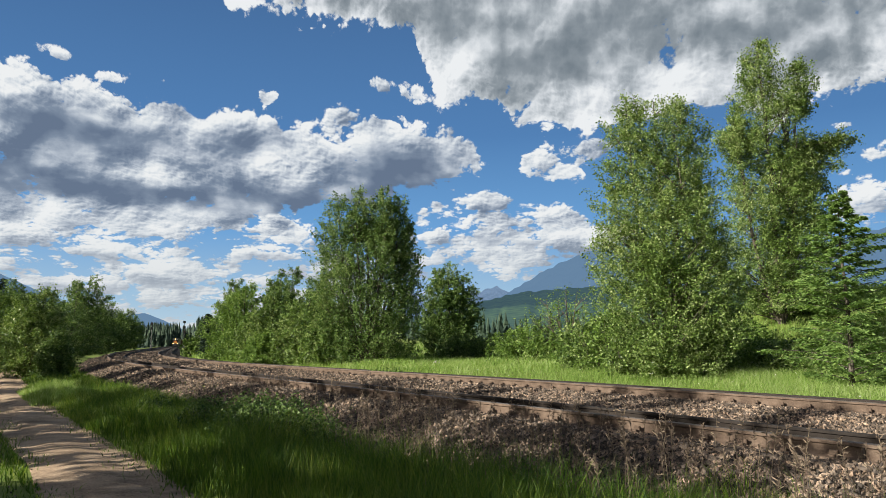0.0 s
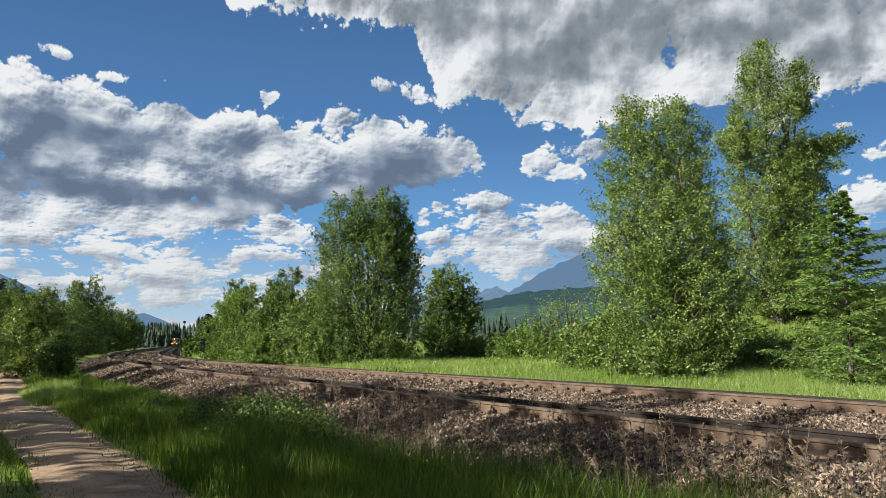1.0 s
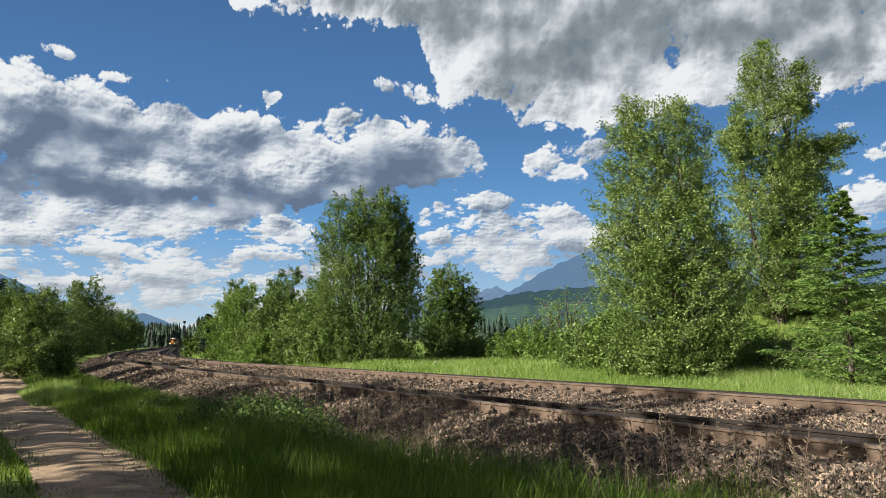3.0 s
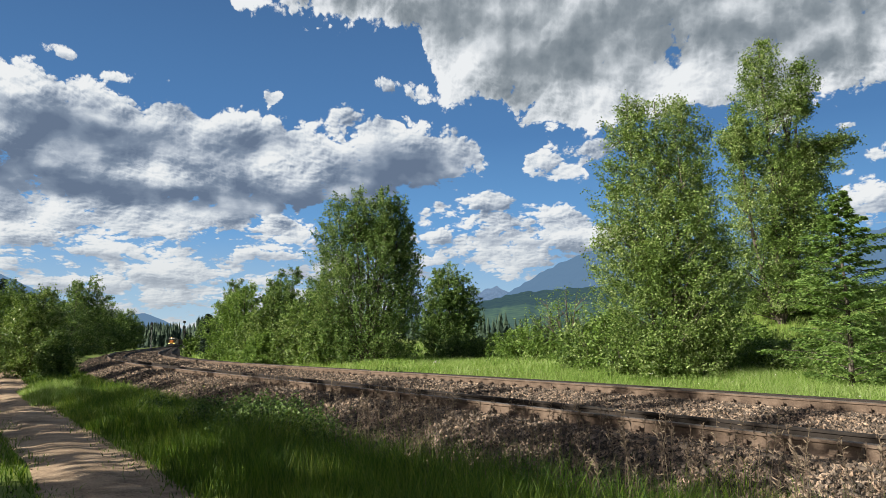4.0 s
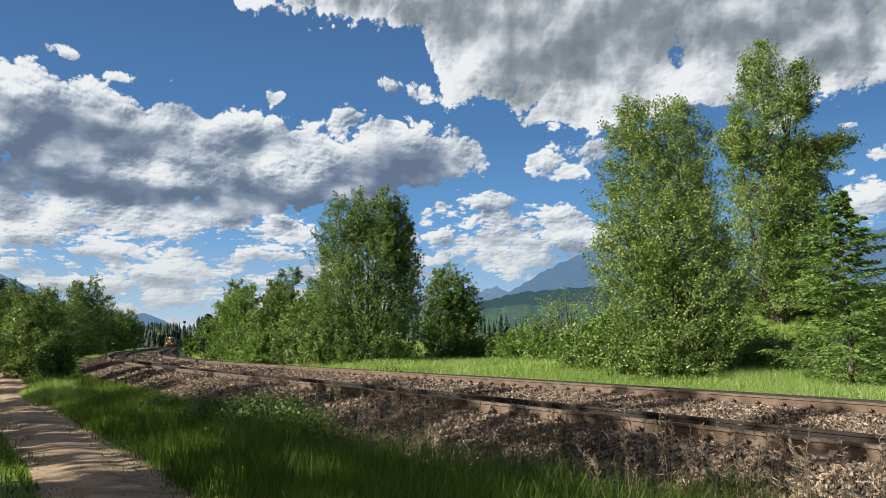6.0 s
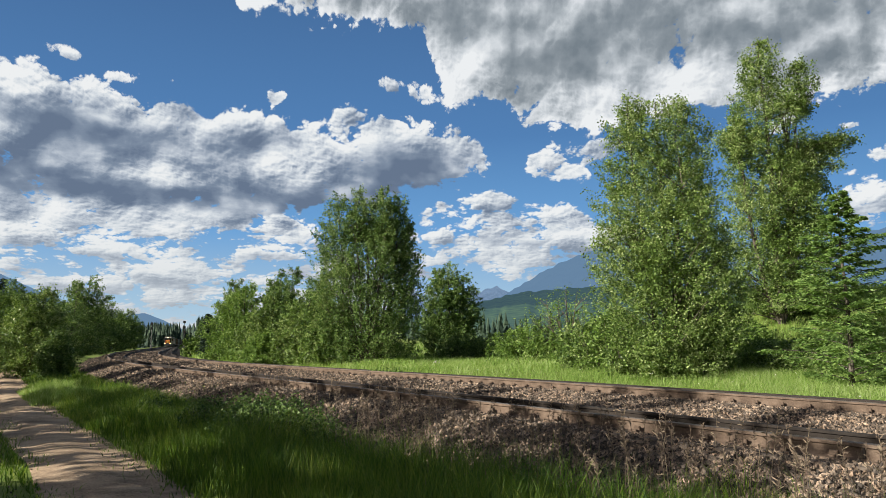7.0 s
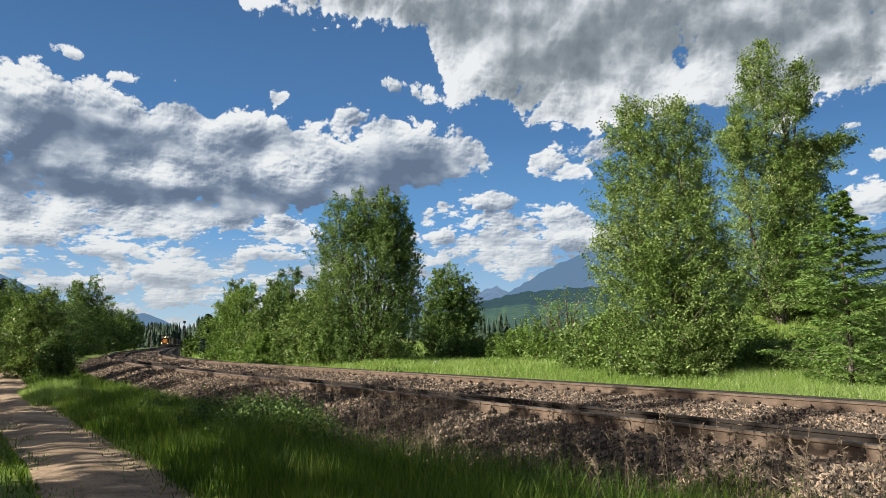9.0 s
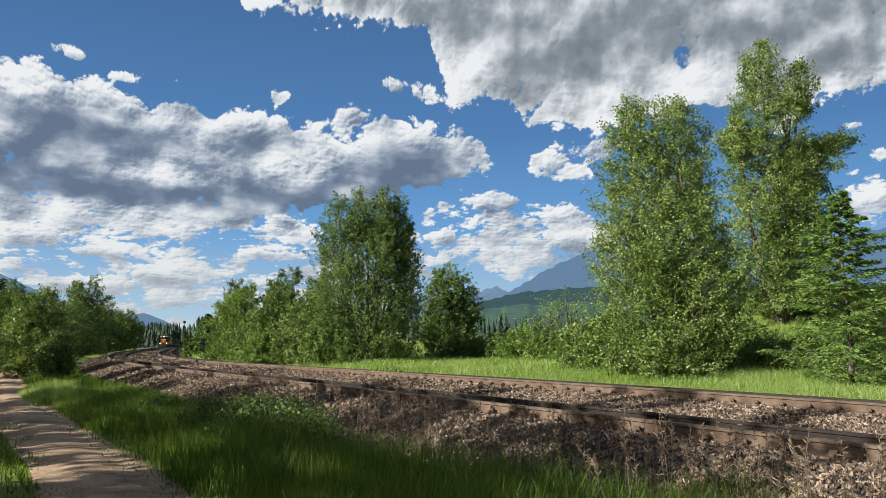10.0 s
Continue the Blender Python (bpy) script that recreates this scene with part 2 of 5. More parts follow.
# ---- railway tracks ----
HEAD = [(-0.036, -0.009), (-0.030, -0.002), (-0.012, 0.0), (0.012, 0.0), (0.030, -0.002), (0.036, -0.009)]
FOOT = [(-0.036, -0.009), (-0.038, -0.040), (-0.011, -0.052), (-0.009, -0.10), (-0.012, -0.145), (-0.030, -0.160), (-0.076, -0.172), (-0.076, -0.186), (0.076, -0.186), (0.076, -0.172), (0.030, -0.160), (0.012, -0.145), (0.009, -0.10), (0.011, -0.052), (0.038, -0.040), (0.036, -0.009)]


def swept(s, w, dz, outline):
    V = []
    for du, dv in outline:
        x, y = spot(s, w + du)
        V.append(np.stack([x, y, rail_level(s) + dz + dv], 1))
    V = np.stack(V, 1)
    n, m = V.shape[:2]
    i = np.arange(n - 1)[:, None] * m
    j = np.arange(m - 1)[None]
    Q = np.stack([i + j, i + j + 1, i + m + j + 1, i + m + j], -1).reshape(-1, 4)
    return V.reshape(-1, 3), Q


def build_track(w0, cant, label):
    track = tagged(new("railway_track"), label, "railway track", group="railway tracks")
    s = np.concatenate([np.arange(-30, 60, 0.5), np.arange(60, 600, 3.0)])
    for w, dz in ((w0, 0.0), (w0 + 1.5, -cant)):
        rail = under("rail", fast_mesh("rail", *swept(s, w, dz, FOOT), RUST if dz == 0 else DARK_STEEL), track, "rust-brown steel rail" if dz == 0 else "dark inner rail")
        under("rail_head", fast_mesh("rail_head", *swept(s, w, dz, HEAD), SHINE if dz == 0 else DARK_HEAD, True), rail, "worn running surface" if dz == 0 else "running surface with a dark tree reflection painted in")
    bm = bmesh.new()
    box(bm, -0.45, 1.95, -0.115, 0.115, -0.17, 0.0, 0.012)
    tie = bpy.data.meshes.new("tie")
    bm.to_mesh(tie)
    bm.free()
    tie.materials.append(SLEEPER)
    bm = bmesh.new()
    box(bm, -0.19, -0.045, -0.09, 0.09, 0.0, 0.026, 0.004)
    box(bm, -0.150, -0.070, -0.035, 0.035, 0.024, 0.052, 0.006)
    box(bm, -0.100, -0.062, -0.045, 0.045, 0.024, 0.095, 0.008)
    clip = bpy.data.meshes.new("rail_clip")
    bm.to_mesh(clip)
    bm.free()
    clip.materials.append(RUST)
    tilt = math.degrees(math.atan2(cant, 1.5))
    for i in range(150):
        sv = -9 + i * 0.495
        x, y = spot(sv, w0)
        m = pose(float(x), float(y), float(rail_level(sv)) - 0.188, 0, tilt, math.degrees(float(np.interp(sv, LINE_S, LINE_H))))
        under("tie", tie, track, m=m)
        if sv < 42:
            under("rail_clip", clip, track, m=m)
    # splice plates and bond wires on the outer face
    bm = bmesh.new()
    box(bm, -0.030, -0.012, -0.012, 0.012, -0.15, -0.03, 0.003)
    bond = bpy.data.meshes.new("rail_bond")
    bm.to_mesh(bond)
    bm.free()
    bond.materials.append(DARK_STEEL)
    for sv in (-0.35, 8.3, 9.4, 19.0):
        x, y = spot(sv, w0)
        under("rail_bond", bond, track, m=pose(float(x), float(y), float(rail_level(sv)), 0, 0, math.degrees(float(np.interp(sv, LINE_S, LINE_H)))))
    return track


# ---- sky: a drifting cloud sheet far off, flat overhead and closing down to the horizon ----
BANK_AZ = [-39.5, -32.0, -30.0, -27.5, -25.7, -24.3, -21.0, -18.5, -14.8, -12.6, -10.0, -7.4, -4.3, -2.9, 0.3, 2.7, 4.3]
BANK_TOP = [17.3, 18.8, 18.6, 18.9, 18.9, 17.6, 18.0, 17.0, 17.4, 16.8, 16.9, 17.8, 17.9, 17.2, 16.5, 15.9, 13.1]
FLOOR_AZ = [-38.9, -31.4, -27.2, -20.5, -15.8, -9.9, -3.7, 0.7, 3.0, 4.3]
FLOOR_EL = [6.8, 6.8, 6.0, 6.2, 7.4, 9.2, 10.2, 11.2, 12.2, 13.1]
DECK_AZ = [-21.3, -18.8, -16.3, -15.0, -13.7, -10.2, -7.9, -5.7, -3.8, -1.8, -0.9, 0.3, 3.0, 5.2, 6.3, 9.2, 10.1, 13.3, 15.3, 17.8, 20.2, 22.5, 25.9, 28.1, 29.6, 32.9, 39.0]
DECK_EL = [25.2, 24.3, 23.9, 23.0, 24.0, 23.4, 22.9, 23.4, 22.7, 22.2, 19.1, 17.8, 17.7, 16.9, 14.7, 15.5, 15.7, 15.6, 16.2, 17.0, 16.5, 15.7, 15.2, 15.7, 16.3, 16.9, 17.1]
PUFFS = [(-13.2, 18.2, 0.8, 0.5), (-4.2, 19.4, 0.9, 0.6), (-1.8, 19.0, 1.3, 0.8), (7.9, 13.5, 1.9, 1.3), (11.6, 13.9, 1.4, 0.6), (4.1, 10.6, 1.9, 0.8), (0.0, 10.0, 1.8, 0.8), (30.3, 9.7, 2.3, 1.8), (5.4, 8.4, 4.6, 1.6), (8.9, 9.0, 2.5, 1.2), (10.8, 7.3, 3.3, 1.9), (-12.4, 8.3, 3.1, 1.6)]
PUFFS += [(-13.6, 6.6, 2.9, 1.2), (0.7, 7.0, 2.9, 1.5), (5.1, 6.3, 4.6, 1.3), (29.1, 14.4, 1.0, 0.3), (-29.3, 7.1, 2.5, 0.9), (-24.3, 6.4, 3.8, 0.9), (-29.8, 5.1, 2.5, 0.8), (-20.0, 4.5, 4.6, 1.0), (-26.0, 3.9, 5.0, 0.8), (-18.8, 3.1, 4.6, 0.7), (-28.0, 8.3, 2.5, 1.0), (-27.6, 19.5, 1.4, 0.5), (-24.9, 18.4, 1.2, 0.6), (9.4, 12.6, 1.6, 0.7), (13.0, 14.6, 0.9, 0.5)]

LIGHTER = [(-31.0, 13.4, 2.5, 1.2, 0.7), (-21.5, 12.0, 5.5, 1.4, 0.95), (-11.4, 12.6, 4.0, 1.4, 0.95), (-8.0, 15.1, 2.2, 1.5, 0.5), (-25.0, 9.2, 6.0, 1.0, 0.55), (-19.0, 7.4, 7.0, 0.9, 0.5), (-29.0, 7.4, 4.0, 0.8, 0.5), (-28.0, 18.0, 4.0, 1.2, 0.4), (-2.0, 21.0, 4.0, 2.0, 0.3), (-27.0, 14.5, 4.5, 1.3, -0.35), (-14.0, 14.8, 4.0, 1.0, -0.3), (-2.0, 14.0, 4.0, 1.8, -0.35), (-24.0, 10.6, 5.0, 0.6, -0.2), (-16.0, 9.6, 5.0, 0.6, -0.2), (4.5, 22.0, 5.0, 2.0, -0.2), (13.0, 20.5, 4.0, 1.5, -0.25), (30.0, 20.0, 4.0, 2.0, -0.3), (-25.0, 8.0, 6.0, 1.0, -0.4), (-17.0, 6.8, 5.0, 0.8, -0.3), (5.0, 7.0, 5.0, 0.8, -0.2)]


def cloud_material():
    m, nt, out = material("evening_clouds")
    uv = add(nt, "ShaderNodeAttribute", attribute_name="flow").outputs["Vector"]
    cover = add(nt, "ShaderNodeAttribute", attribute_name="cover").outputs["Fac"]
    deep = add(nt, "ShaderNodeAttribute", attribute_name="deep").outputs["Fac"]
    high = add(nt, "ShaderNodeAttribute", attribute_name="high").outputs["Fac"]
    deck = add(nt, "ShaderNodeAttribute", attribute_name="deck").outputs["Fac"]
    warp = noise_tex(nt, 0.11, 2, 0.5, uv)
    wv = nt.nodes.new("ShaderNodeVectorMath")
    wv.operation = "MULTIPLY_ADD"
    nt.links.new(warp.outputs["Color"], wv.inputs[0])
    wv.inputs[1].default_value = (1.5, 1.2, 0)
    nt.links.new(uv, wv.inputs[2])
    big = noise_tex(nt, 0.27, 10, 0.58, wv.outputs[0]).outputs[0]

    def shifted(dx, dy):
        v = nt.nodes.new("ShaderNodeVectorMath")
        v.operation = "ADD"
        nt.links.new(wv.outputs[0], v.inputs[0])
        v.inputs[1].default_value = (dx, dy, 0)
        return v.outputs[0]

    def puffs(co):
        """Rounded heaps at four sizes with creases between them."""
        total = None
        for sc, k in ((0.45, 0.85), (1.05, 0.50), (2.4, 0.28), (5.5, 0.12), (12.0, 0.05)):
            n = noise_tex(nt, sc, 1.5, 0.5, co).outputs[0]
            f = maths(nt, "ABSOLUTE", maths(nt, "MULTIPLY_ADD", n, 2.0, -1.0))
            total = maths(nt, "MULTIPLY", f, k) if total is None else maths(nt, "MULTIPLY_ADD", f, k, total)
        return total

    # the same heaps a little way towards the sun: what stands higher there shades this place
    heap = puffs(wv.outputs[0])
    heap2 = puffs(shifted(-0.10, 0.16))
    soft1 = noise_tex(nt, 0.27, 3, 0.45, wv.outputs[0]).outputs[0]
    soft2 = noise_tex(nt, 0.27, 3, 0.45, shifted(-0.7, 0.9)).outputs[0]
    lay = nt.nodes.new("ShaderNodeVectorMath")
    lay.operation = "MULTIPLY"
    nt.links.new(wv.outputs[0], lay.inputs[0])
    lay.inputs[1].default_value = (0.16, 0.5, 1)
    layer = noise_tex(nt, 1.0, 4, 0.5, lay.outputs[0]).outputs[0]
    d = maths(nt, "MULTIPLY_ADD", maths(nt, "SUBTRACT", big, 0.5), 3.3, cover)
    d = maths(nt, "MULTIPLY_ADD", maths(nt, "SUBTRACT", heap, 0.42), 1.5, d)
    al = add(nt, "ShaderNodeMapRange", From_Min=0.0, From_Max=0.26, interpolation_type="SMOOTHSTEP")
    nt.links.new(d, al.inputs[0])
    slope = maths(nt, "SUBTRACT", soft1, soft2)
    lit = maths(nt, "MULTIPLY_ADD", slope, 2.3, 0.62)
    calm = maths(nt, "MAXIMUM", maths(nt, "MULTIPLY_ADD", deep, -1.3, 1.45), 0.22)
    lit = maths(nt, "MULTIPLY_ADD", maths(nt, "SUBTRACT", heap, heap2), maths(nt, "MULTIPLY", calm, maths(nt, "MULTIPLY_ADD", deck, -0.35, 1.0)), lit)
    lit = maths(nt, "MULTIPLY_ADD", maths(nt, "SUBTRACT", layer, 0.5), maths(nt, "MULTIPLY_ADD", deck, -0.5, 0.7), lit)
    patch = noise_tex(nt, 0.34, 3, 0.45, shifted(17.0, 5.0)).outputs[0]
    lit = maths(nt, "MULTIPLY_ADD", maths(nt, "SUBTRACT", patch, 0.5), 1.25, lit)
    lit = maths(nt, "SUBTRACT", lit, maths(nt, "MULTIPLY", deep, 0.62))
    rim = add(nt, "ShaderNodeMapRange", From_Min=0.2, From_Max=1.1, To_Min=0.24, To_Max=0.0)
    nt.links.new(d, rim.inputs[0])
    lit = maths(nt, "ADD", lit, rim.outputs[0], None, True)
    white = ramp(nt, lit, [(0.0, (0.135, 0.185, 0.275)), (0.28, (0.215, 0.275, 0.37)), (0.55, (0.44, 0.50, 0.585)), (0.78, (0.685, 0.735, 0.785)), (1.0, (0.87, 0.89, 0.90))]).outputs[0]
    grey = ramp(nt, lit, [(0.0, (0.185, 0.225, 0.262)), (0.3, (0.27, 0.312, 0.35)), (0.55, (0.44, 0.485, 0.525)), (0.78, (0.665, 0.705, 0.745)), (1.0, (0.86, 0.885, 0.905))]).outputs[0]
    white = blend(nt, deck, white, grey)
    veil = add(nt, "ShaderNodeMapRange", From_Min=0.06, From_Max=0.34, To_Min=0.62, To_Max=0.0)
    nt.links.new(high, veil.inputs[0])
    white = blend(nt, veil.outputs[0], white, (0.62, 0.665, 0.69))
    blue = ramp(nt, high, [(0.0, (0.52, 0.66, 0.76)), (0.10, (0.38, 0.57, 0.74)), (0.32, (0.155, 0.37, 0.69)), (0.6, (0.088, 0.225, 0.48)), (1.0, (0.062, 0.155, 0.345))]).outputs[0]
    col = blend(nt, al.outputs[0], blue, white)
    e = add(nt, "ShaderNodeEmission", Strength=0.44)
    nt.links.new(col, e.inputs[0])
    nt.links.new(e.outputs[0], out.inputs[0])
    return m


def build_sky():
    az = np.linspace(-56, 56, 360)
    el = np.concatenate([np.linspace(-1.5, 30, 170), np.linspace(31, 52, 16)])
    A, E = np.meshgrid(az, el, indexing="ij")
    r = np.minimum(4700.0, 760.0 / np.sin(np.radians(np.maximum(E, 1.0))))
    x = r * np.cos(np.radians(E)) * np.sin(np.radians(A))
    y = r * np.cos(np.radians(E)) * np.cos(np.radians(A))
    z = 1 + r * np.sin(np.radians(E))
    top = np.interp(A, BANK_AZ, BANK_TOP)
    low = np.interp(A, FLOOR_AZ, FLOOR_EL)
    inside = np.minimum((top - E) * 0.6, (E - low) * 0.4)
    inside = np.where(A > 4.3, -1.5, inside)
    bank = np.clip(inside, -1.3, 1.0)
    deck = np.clip((E - np.interp(A, DECK_AZ, DECK_EL, left=30.0)) * 0.55, -1.3, 1.0)
    cover = np.maximum(bank, deck)
    deep = np.where(bank > deck, smooth01(top - E, 0.6, 5.5) * (1 - 0.75 * smooth01(-E, -10.5, -8.0)), smooth01(E - np.interp(A, DECK_AZ, DECK_EL, left=30.0), 1.0, 6.5) * 0.50)
    deep = np.where(cover > -0.4, deep, 0)
    under_deck = smooth01(deck, -0.6, 0.4)
    for a, e, ra, re in PUFFS:
        q = np.sqrt(((A - a) / ra) ** 2 + ((E - e) / re) ** 2)
        g = np.clip((1.35 - q) * 0.75, -1.3, 0.75)
        deep = np.where(g > cover, smooth01(e - E, -re * 0.3, re * 1.0) * 0.6, deep)
        cover = np.maximum(cover, g)
    for a, e, ra, re, k in LIGHTER:
        deep = deep - k * np.exp(-((A - a) / ra) ** 2 - ((E - e) / re) ** 2)
    deep = np.clip(deep, -0.25, 1.2)
    haze = smooth01(-E, -8.0, -2.0)
    cover = np.maximum(cover, -0.95 + 1.25 * smooth01(-E, -10.5, -7.0) * smooth01(-A, -6.0, 3.0) + 0.22 * smooth01(-E, -7.0, -3.0))
    n, m = A.shape
    V = np.stack([x, y, z], -1).reshape(-1, 3)
    i = np.arange(n - 1)[:, None] * m
    j = np.arange(m - 1)[None]
    Q = np.stack([i + j, i + j + 1, i + m + j + 1, i + m + j], -1).reshape(-1, 4)
    me = fast_mesh("sky_backdrop", V, Q, cloud_material(), True)
    lift = 22.0 * np.log((E + 7.0) / 7.0)
    for name, val in (("cover", cover), ("deep", deep), ("high", np.clip(E / 26.0, 0, 1)), ("deck", under_deck)):
        at = me.attributes.new(name, "FLOAT", "POINT")
        at.data.foreach_set("value", val.ravel().astype(np.float32))
    at = me.attributes.new("flow", "FLOAT_VECTOR", "POINT")
    at.data.foreach_set("vector", np.stack([A * 0.8, lift * 1.0, 0 * A], -1).ravel().astype(np.float32))
    ob = new("sky_backdrop", me)
    return tagged(ob, "deep blue evening sky with drifting cumulus banks", "sky", kind="structure")


def ridge(name, az, el, dist, deep, mat, label, seed=0, rough=0.06):
    """A mountain range as a rising slope, its crest at the given azimuths and elevations."""
    a = np.linspace(az[0], az[-1], 260)
    e = np.interp(a, az, el)
    rng = np.random.default_rng(seed)
    for k in range(3, 9):
        e = e + rough * 2.2 / k * np.sin(a * k * 1.3 + rng.uniform(0, 6)) * np.clip(e, 0, 1)
    t = np.linspace(0, 1, 26)
    A, T = np.meshgrid(np.radians(a), t, indexing="ij")
    R = dist - deep * (1 - T)
    crest = np.tan(np.radians(e))[:, None] * dist
    Z = -3 + (crest + 3) * T ** 1.25
    gully = np.sin(A * 90 + 2.5 * np.sin(A * 37) + T * 3) * 0.03 * crest * np.sin(T * math.pi)
    V = np.stack([R * np.sin(A), R * np.cos(A), Z + gully], -1).reshape(-1, 3)
    n, m = A.shape
    i = np.arange(n - 1)[:, None] * m
    j = np.arange(m - 1)[None]
    Q = np.stack([i + j, i + m + j, i + m + j + 1, i + j + 1], -1).reshape(-1, 4)
    ob = new(name, fast_mesh(name, V, Q, mat, True))
    return tagged(ob, label, "mountain", kind="structure")


def hazed_far_material(name, a, b, air, amount, scale):
    """Far land, rock or forest, with the haze put in as a blue emission."""
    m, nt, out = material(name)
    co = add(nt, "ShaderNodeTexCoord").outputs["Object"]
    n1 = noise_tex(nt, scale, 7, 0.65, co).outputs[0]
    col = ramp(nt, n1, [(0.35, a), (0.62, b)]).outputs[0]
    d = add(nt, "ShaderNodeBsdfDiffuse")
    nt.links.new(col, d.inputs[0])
    # haze painted in: the land itself emits the air's blue
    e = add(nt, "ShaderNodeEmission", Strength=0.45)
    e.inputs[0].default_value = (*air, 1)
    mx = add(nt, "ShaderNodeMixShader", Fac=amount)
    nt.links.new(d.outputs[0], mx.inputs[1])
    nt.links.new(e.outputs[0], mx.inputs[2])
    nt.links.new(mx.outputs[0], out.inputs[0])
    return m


def build_mountains():
    blue = hazed_far_material("far_mountain_blue_haze", (0.03, 0.05, 0.04), (0.09, 0.11, 0.08), (0.165, 0.285, 0.45), 0.80, 0.004)
    pale = hazed_far_material("farthest_mountain_haze", (0.10, 0.10, 0.10), (0.5, 0.5, 0.52), (0.22, 0.34, 0.52), 0.7, 0.012)
    hill = hazed_far_material("forested_hill_haze", (0.015, 0.032, 0.015), (0.065, 0.105, 0.032), (0.10, 0.19, 0.25), 0.45, 0.03)
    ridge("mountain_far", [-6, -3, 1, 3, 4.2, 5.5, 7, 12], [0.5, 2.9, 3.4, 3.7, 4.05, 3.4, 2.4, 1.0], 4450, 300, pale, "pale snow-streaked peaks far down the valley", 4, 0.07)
    ridge("mountain_blue", [2.5, 4, 6, 8, 9.8, 11.2, 13, 17, 22, 26, 30, 33, 40], [1.8, 3.0, 4.1, 5.3, 6.1, 6.6, 7.3, 7.6, 7.0, 6.6, 7.1, 7.9, 8.2], 4100, 1500, blue, "forested mountain with a long slanting ridge, blue haze glow mixed in", 7, 0.05)
    ridge("mountain_west", [-50, -40, -34, -31.2, -29.5, -28.2, -26, -24, -22.8, -22.0, -21.0, -20.2, -19.3, -17], [6, 5.6, 4.9, 4.4, 3.6, 3.0, 1.6, 1.3, 1.75, 1.85, 1.5, 1.1, 0.7, 0.3], 4150, 900, blue, "mountain shoulder behind the woods, blue haze glow mixed in", 9, 0.012)
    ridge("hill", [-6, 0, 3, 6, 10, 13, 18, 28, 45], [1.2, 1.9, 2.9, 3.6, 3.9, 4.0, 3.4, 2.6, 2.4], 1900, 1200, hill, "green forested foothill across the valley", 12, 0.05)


SKY = build_sky()
build_mountains()


# ---- trees ----
def leaf_quads(C, size, up=0.35, long=1.25, seed=0):
    """One bent leaf for each centre."""
    rng = np.random.default_rng(seed)
    n = len(C)
    N = rng.normal(size=(n, 3))
    N[:, 2] = np.abs(N[:, 2]) + up
    N /= np.linalg.norm(N, axis=1)[:, None]
    D = rng.normal(size=(n, 3))
    D[:, 2] -= 0.5
    D -= (D * N).sum(1)[:, None] * N
    D /= np.linalg.norm(D, axis=1)[:, None] + 1e-9
    S = np.cross(N, D)
    z = (size * rng.uniform(0.6, 1.25, n))[:, None]
    V = np.stack([C - D * z * 0.5 * long, C + S * z * 0.42 + N * z * 0.12 - D * z * 0.08, C + D * z * 0.5 * long, C - S * z * 0.42 + N * z * 0.12 - D * z * 0.08], 1).reshape(-1, 3)
    return V, np.arange(4 * n).reshape(-1, 4)


def crown_shoots(rng, lobes, count, length, rise, ragged, hollow=0.5):
    """Leafy shoots filling one or more lobes, denser towards the outside; lobes: (dx, dy, [(z, radius), ...])."""
    sizes = [sum((p[0] - q[0]) * (p[1] + q[1]) for q, p in zip(pr, pr[1:])) for _, _, pr in lobes]
    bases, tips = [], []
    for (dx, dy, pr), size in zip(lobes, sizes):
        n = int(count * size / sum(sizes)) + 8
        zz, rr = np.array(pr, float).T
        grid = np.linspace(zz[0], zz[-1], 200)
        dens = np.cumsum(np.interp(grid, zz, rr) + 0.08)
        z = np.interp(rng.uniform(0, dens[-1], n), dens, grid)
        a = rng.uniform(0, 2 * math.pi, n)
        p1, p2, p3 = rng.uniform(0, 6.28, 3)
        k = 2.6 / max(rr.max(), 0.3)
        lump = 1 + ragged * (np.sin(2 * a + 0.9 * k * z + p1) * 0.8 + np.sin(4 * a - 1.7 * k * z + p2) + 0.7 * np.sin(7 * a + 3.1 * k * z + p3))
        u = rng.uniform(0, 1, n) ** hollow
        r = np.interp(z, zz, rr)
        rad = r * lump * u
        c, d = np.cos(a), np.sin(a)
        # gaps between the boughs
        gap = np.sin(c * rad * k * 1.9 + z * k * 1.3 + p1) + np.sin(d * rad * k * 2.2 - z * k * 1.7 + p2) + np.sin(z * k * 2.6 + 2 * a + p3)
        keep = gap < 1.35
        ln = length * rng.uniform(0.45, 1.35, n) * (0.55 + 0.45 * np.minimum(r, 1.0))
        D = np.stack([c * u, d * u, np.full(n, rise)], 1) + rng.normal(size=(n, 3)) * 0.38
        D /= np.linalg.norm(D, axis=1)[:, None]
        B = np.stack([dx + c * rad, dy + d * rad, z], 1)
        bases.append(B[keep])
        tips.append((B + D * ln[:, None])[keep])
    return np.concatenate(bases), np.concatenate(tips)


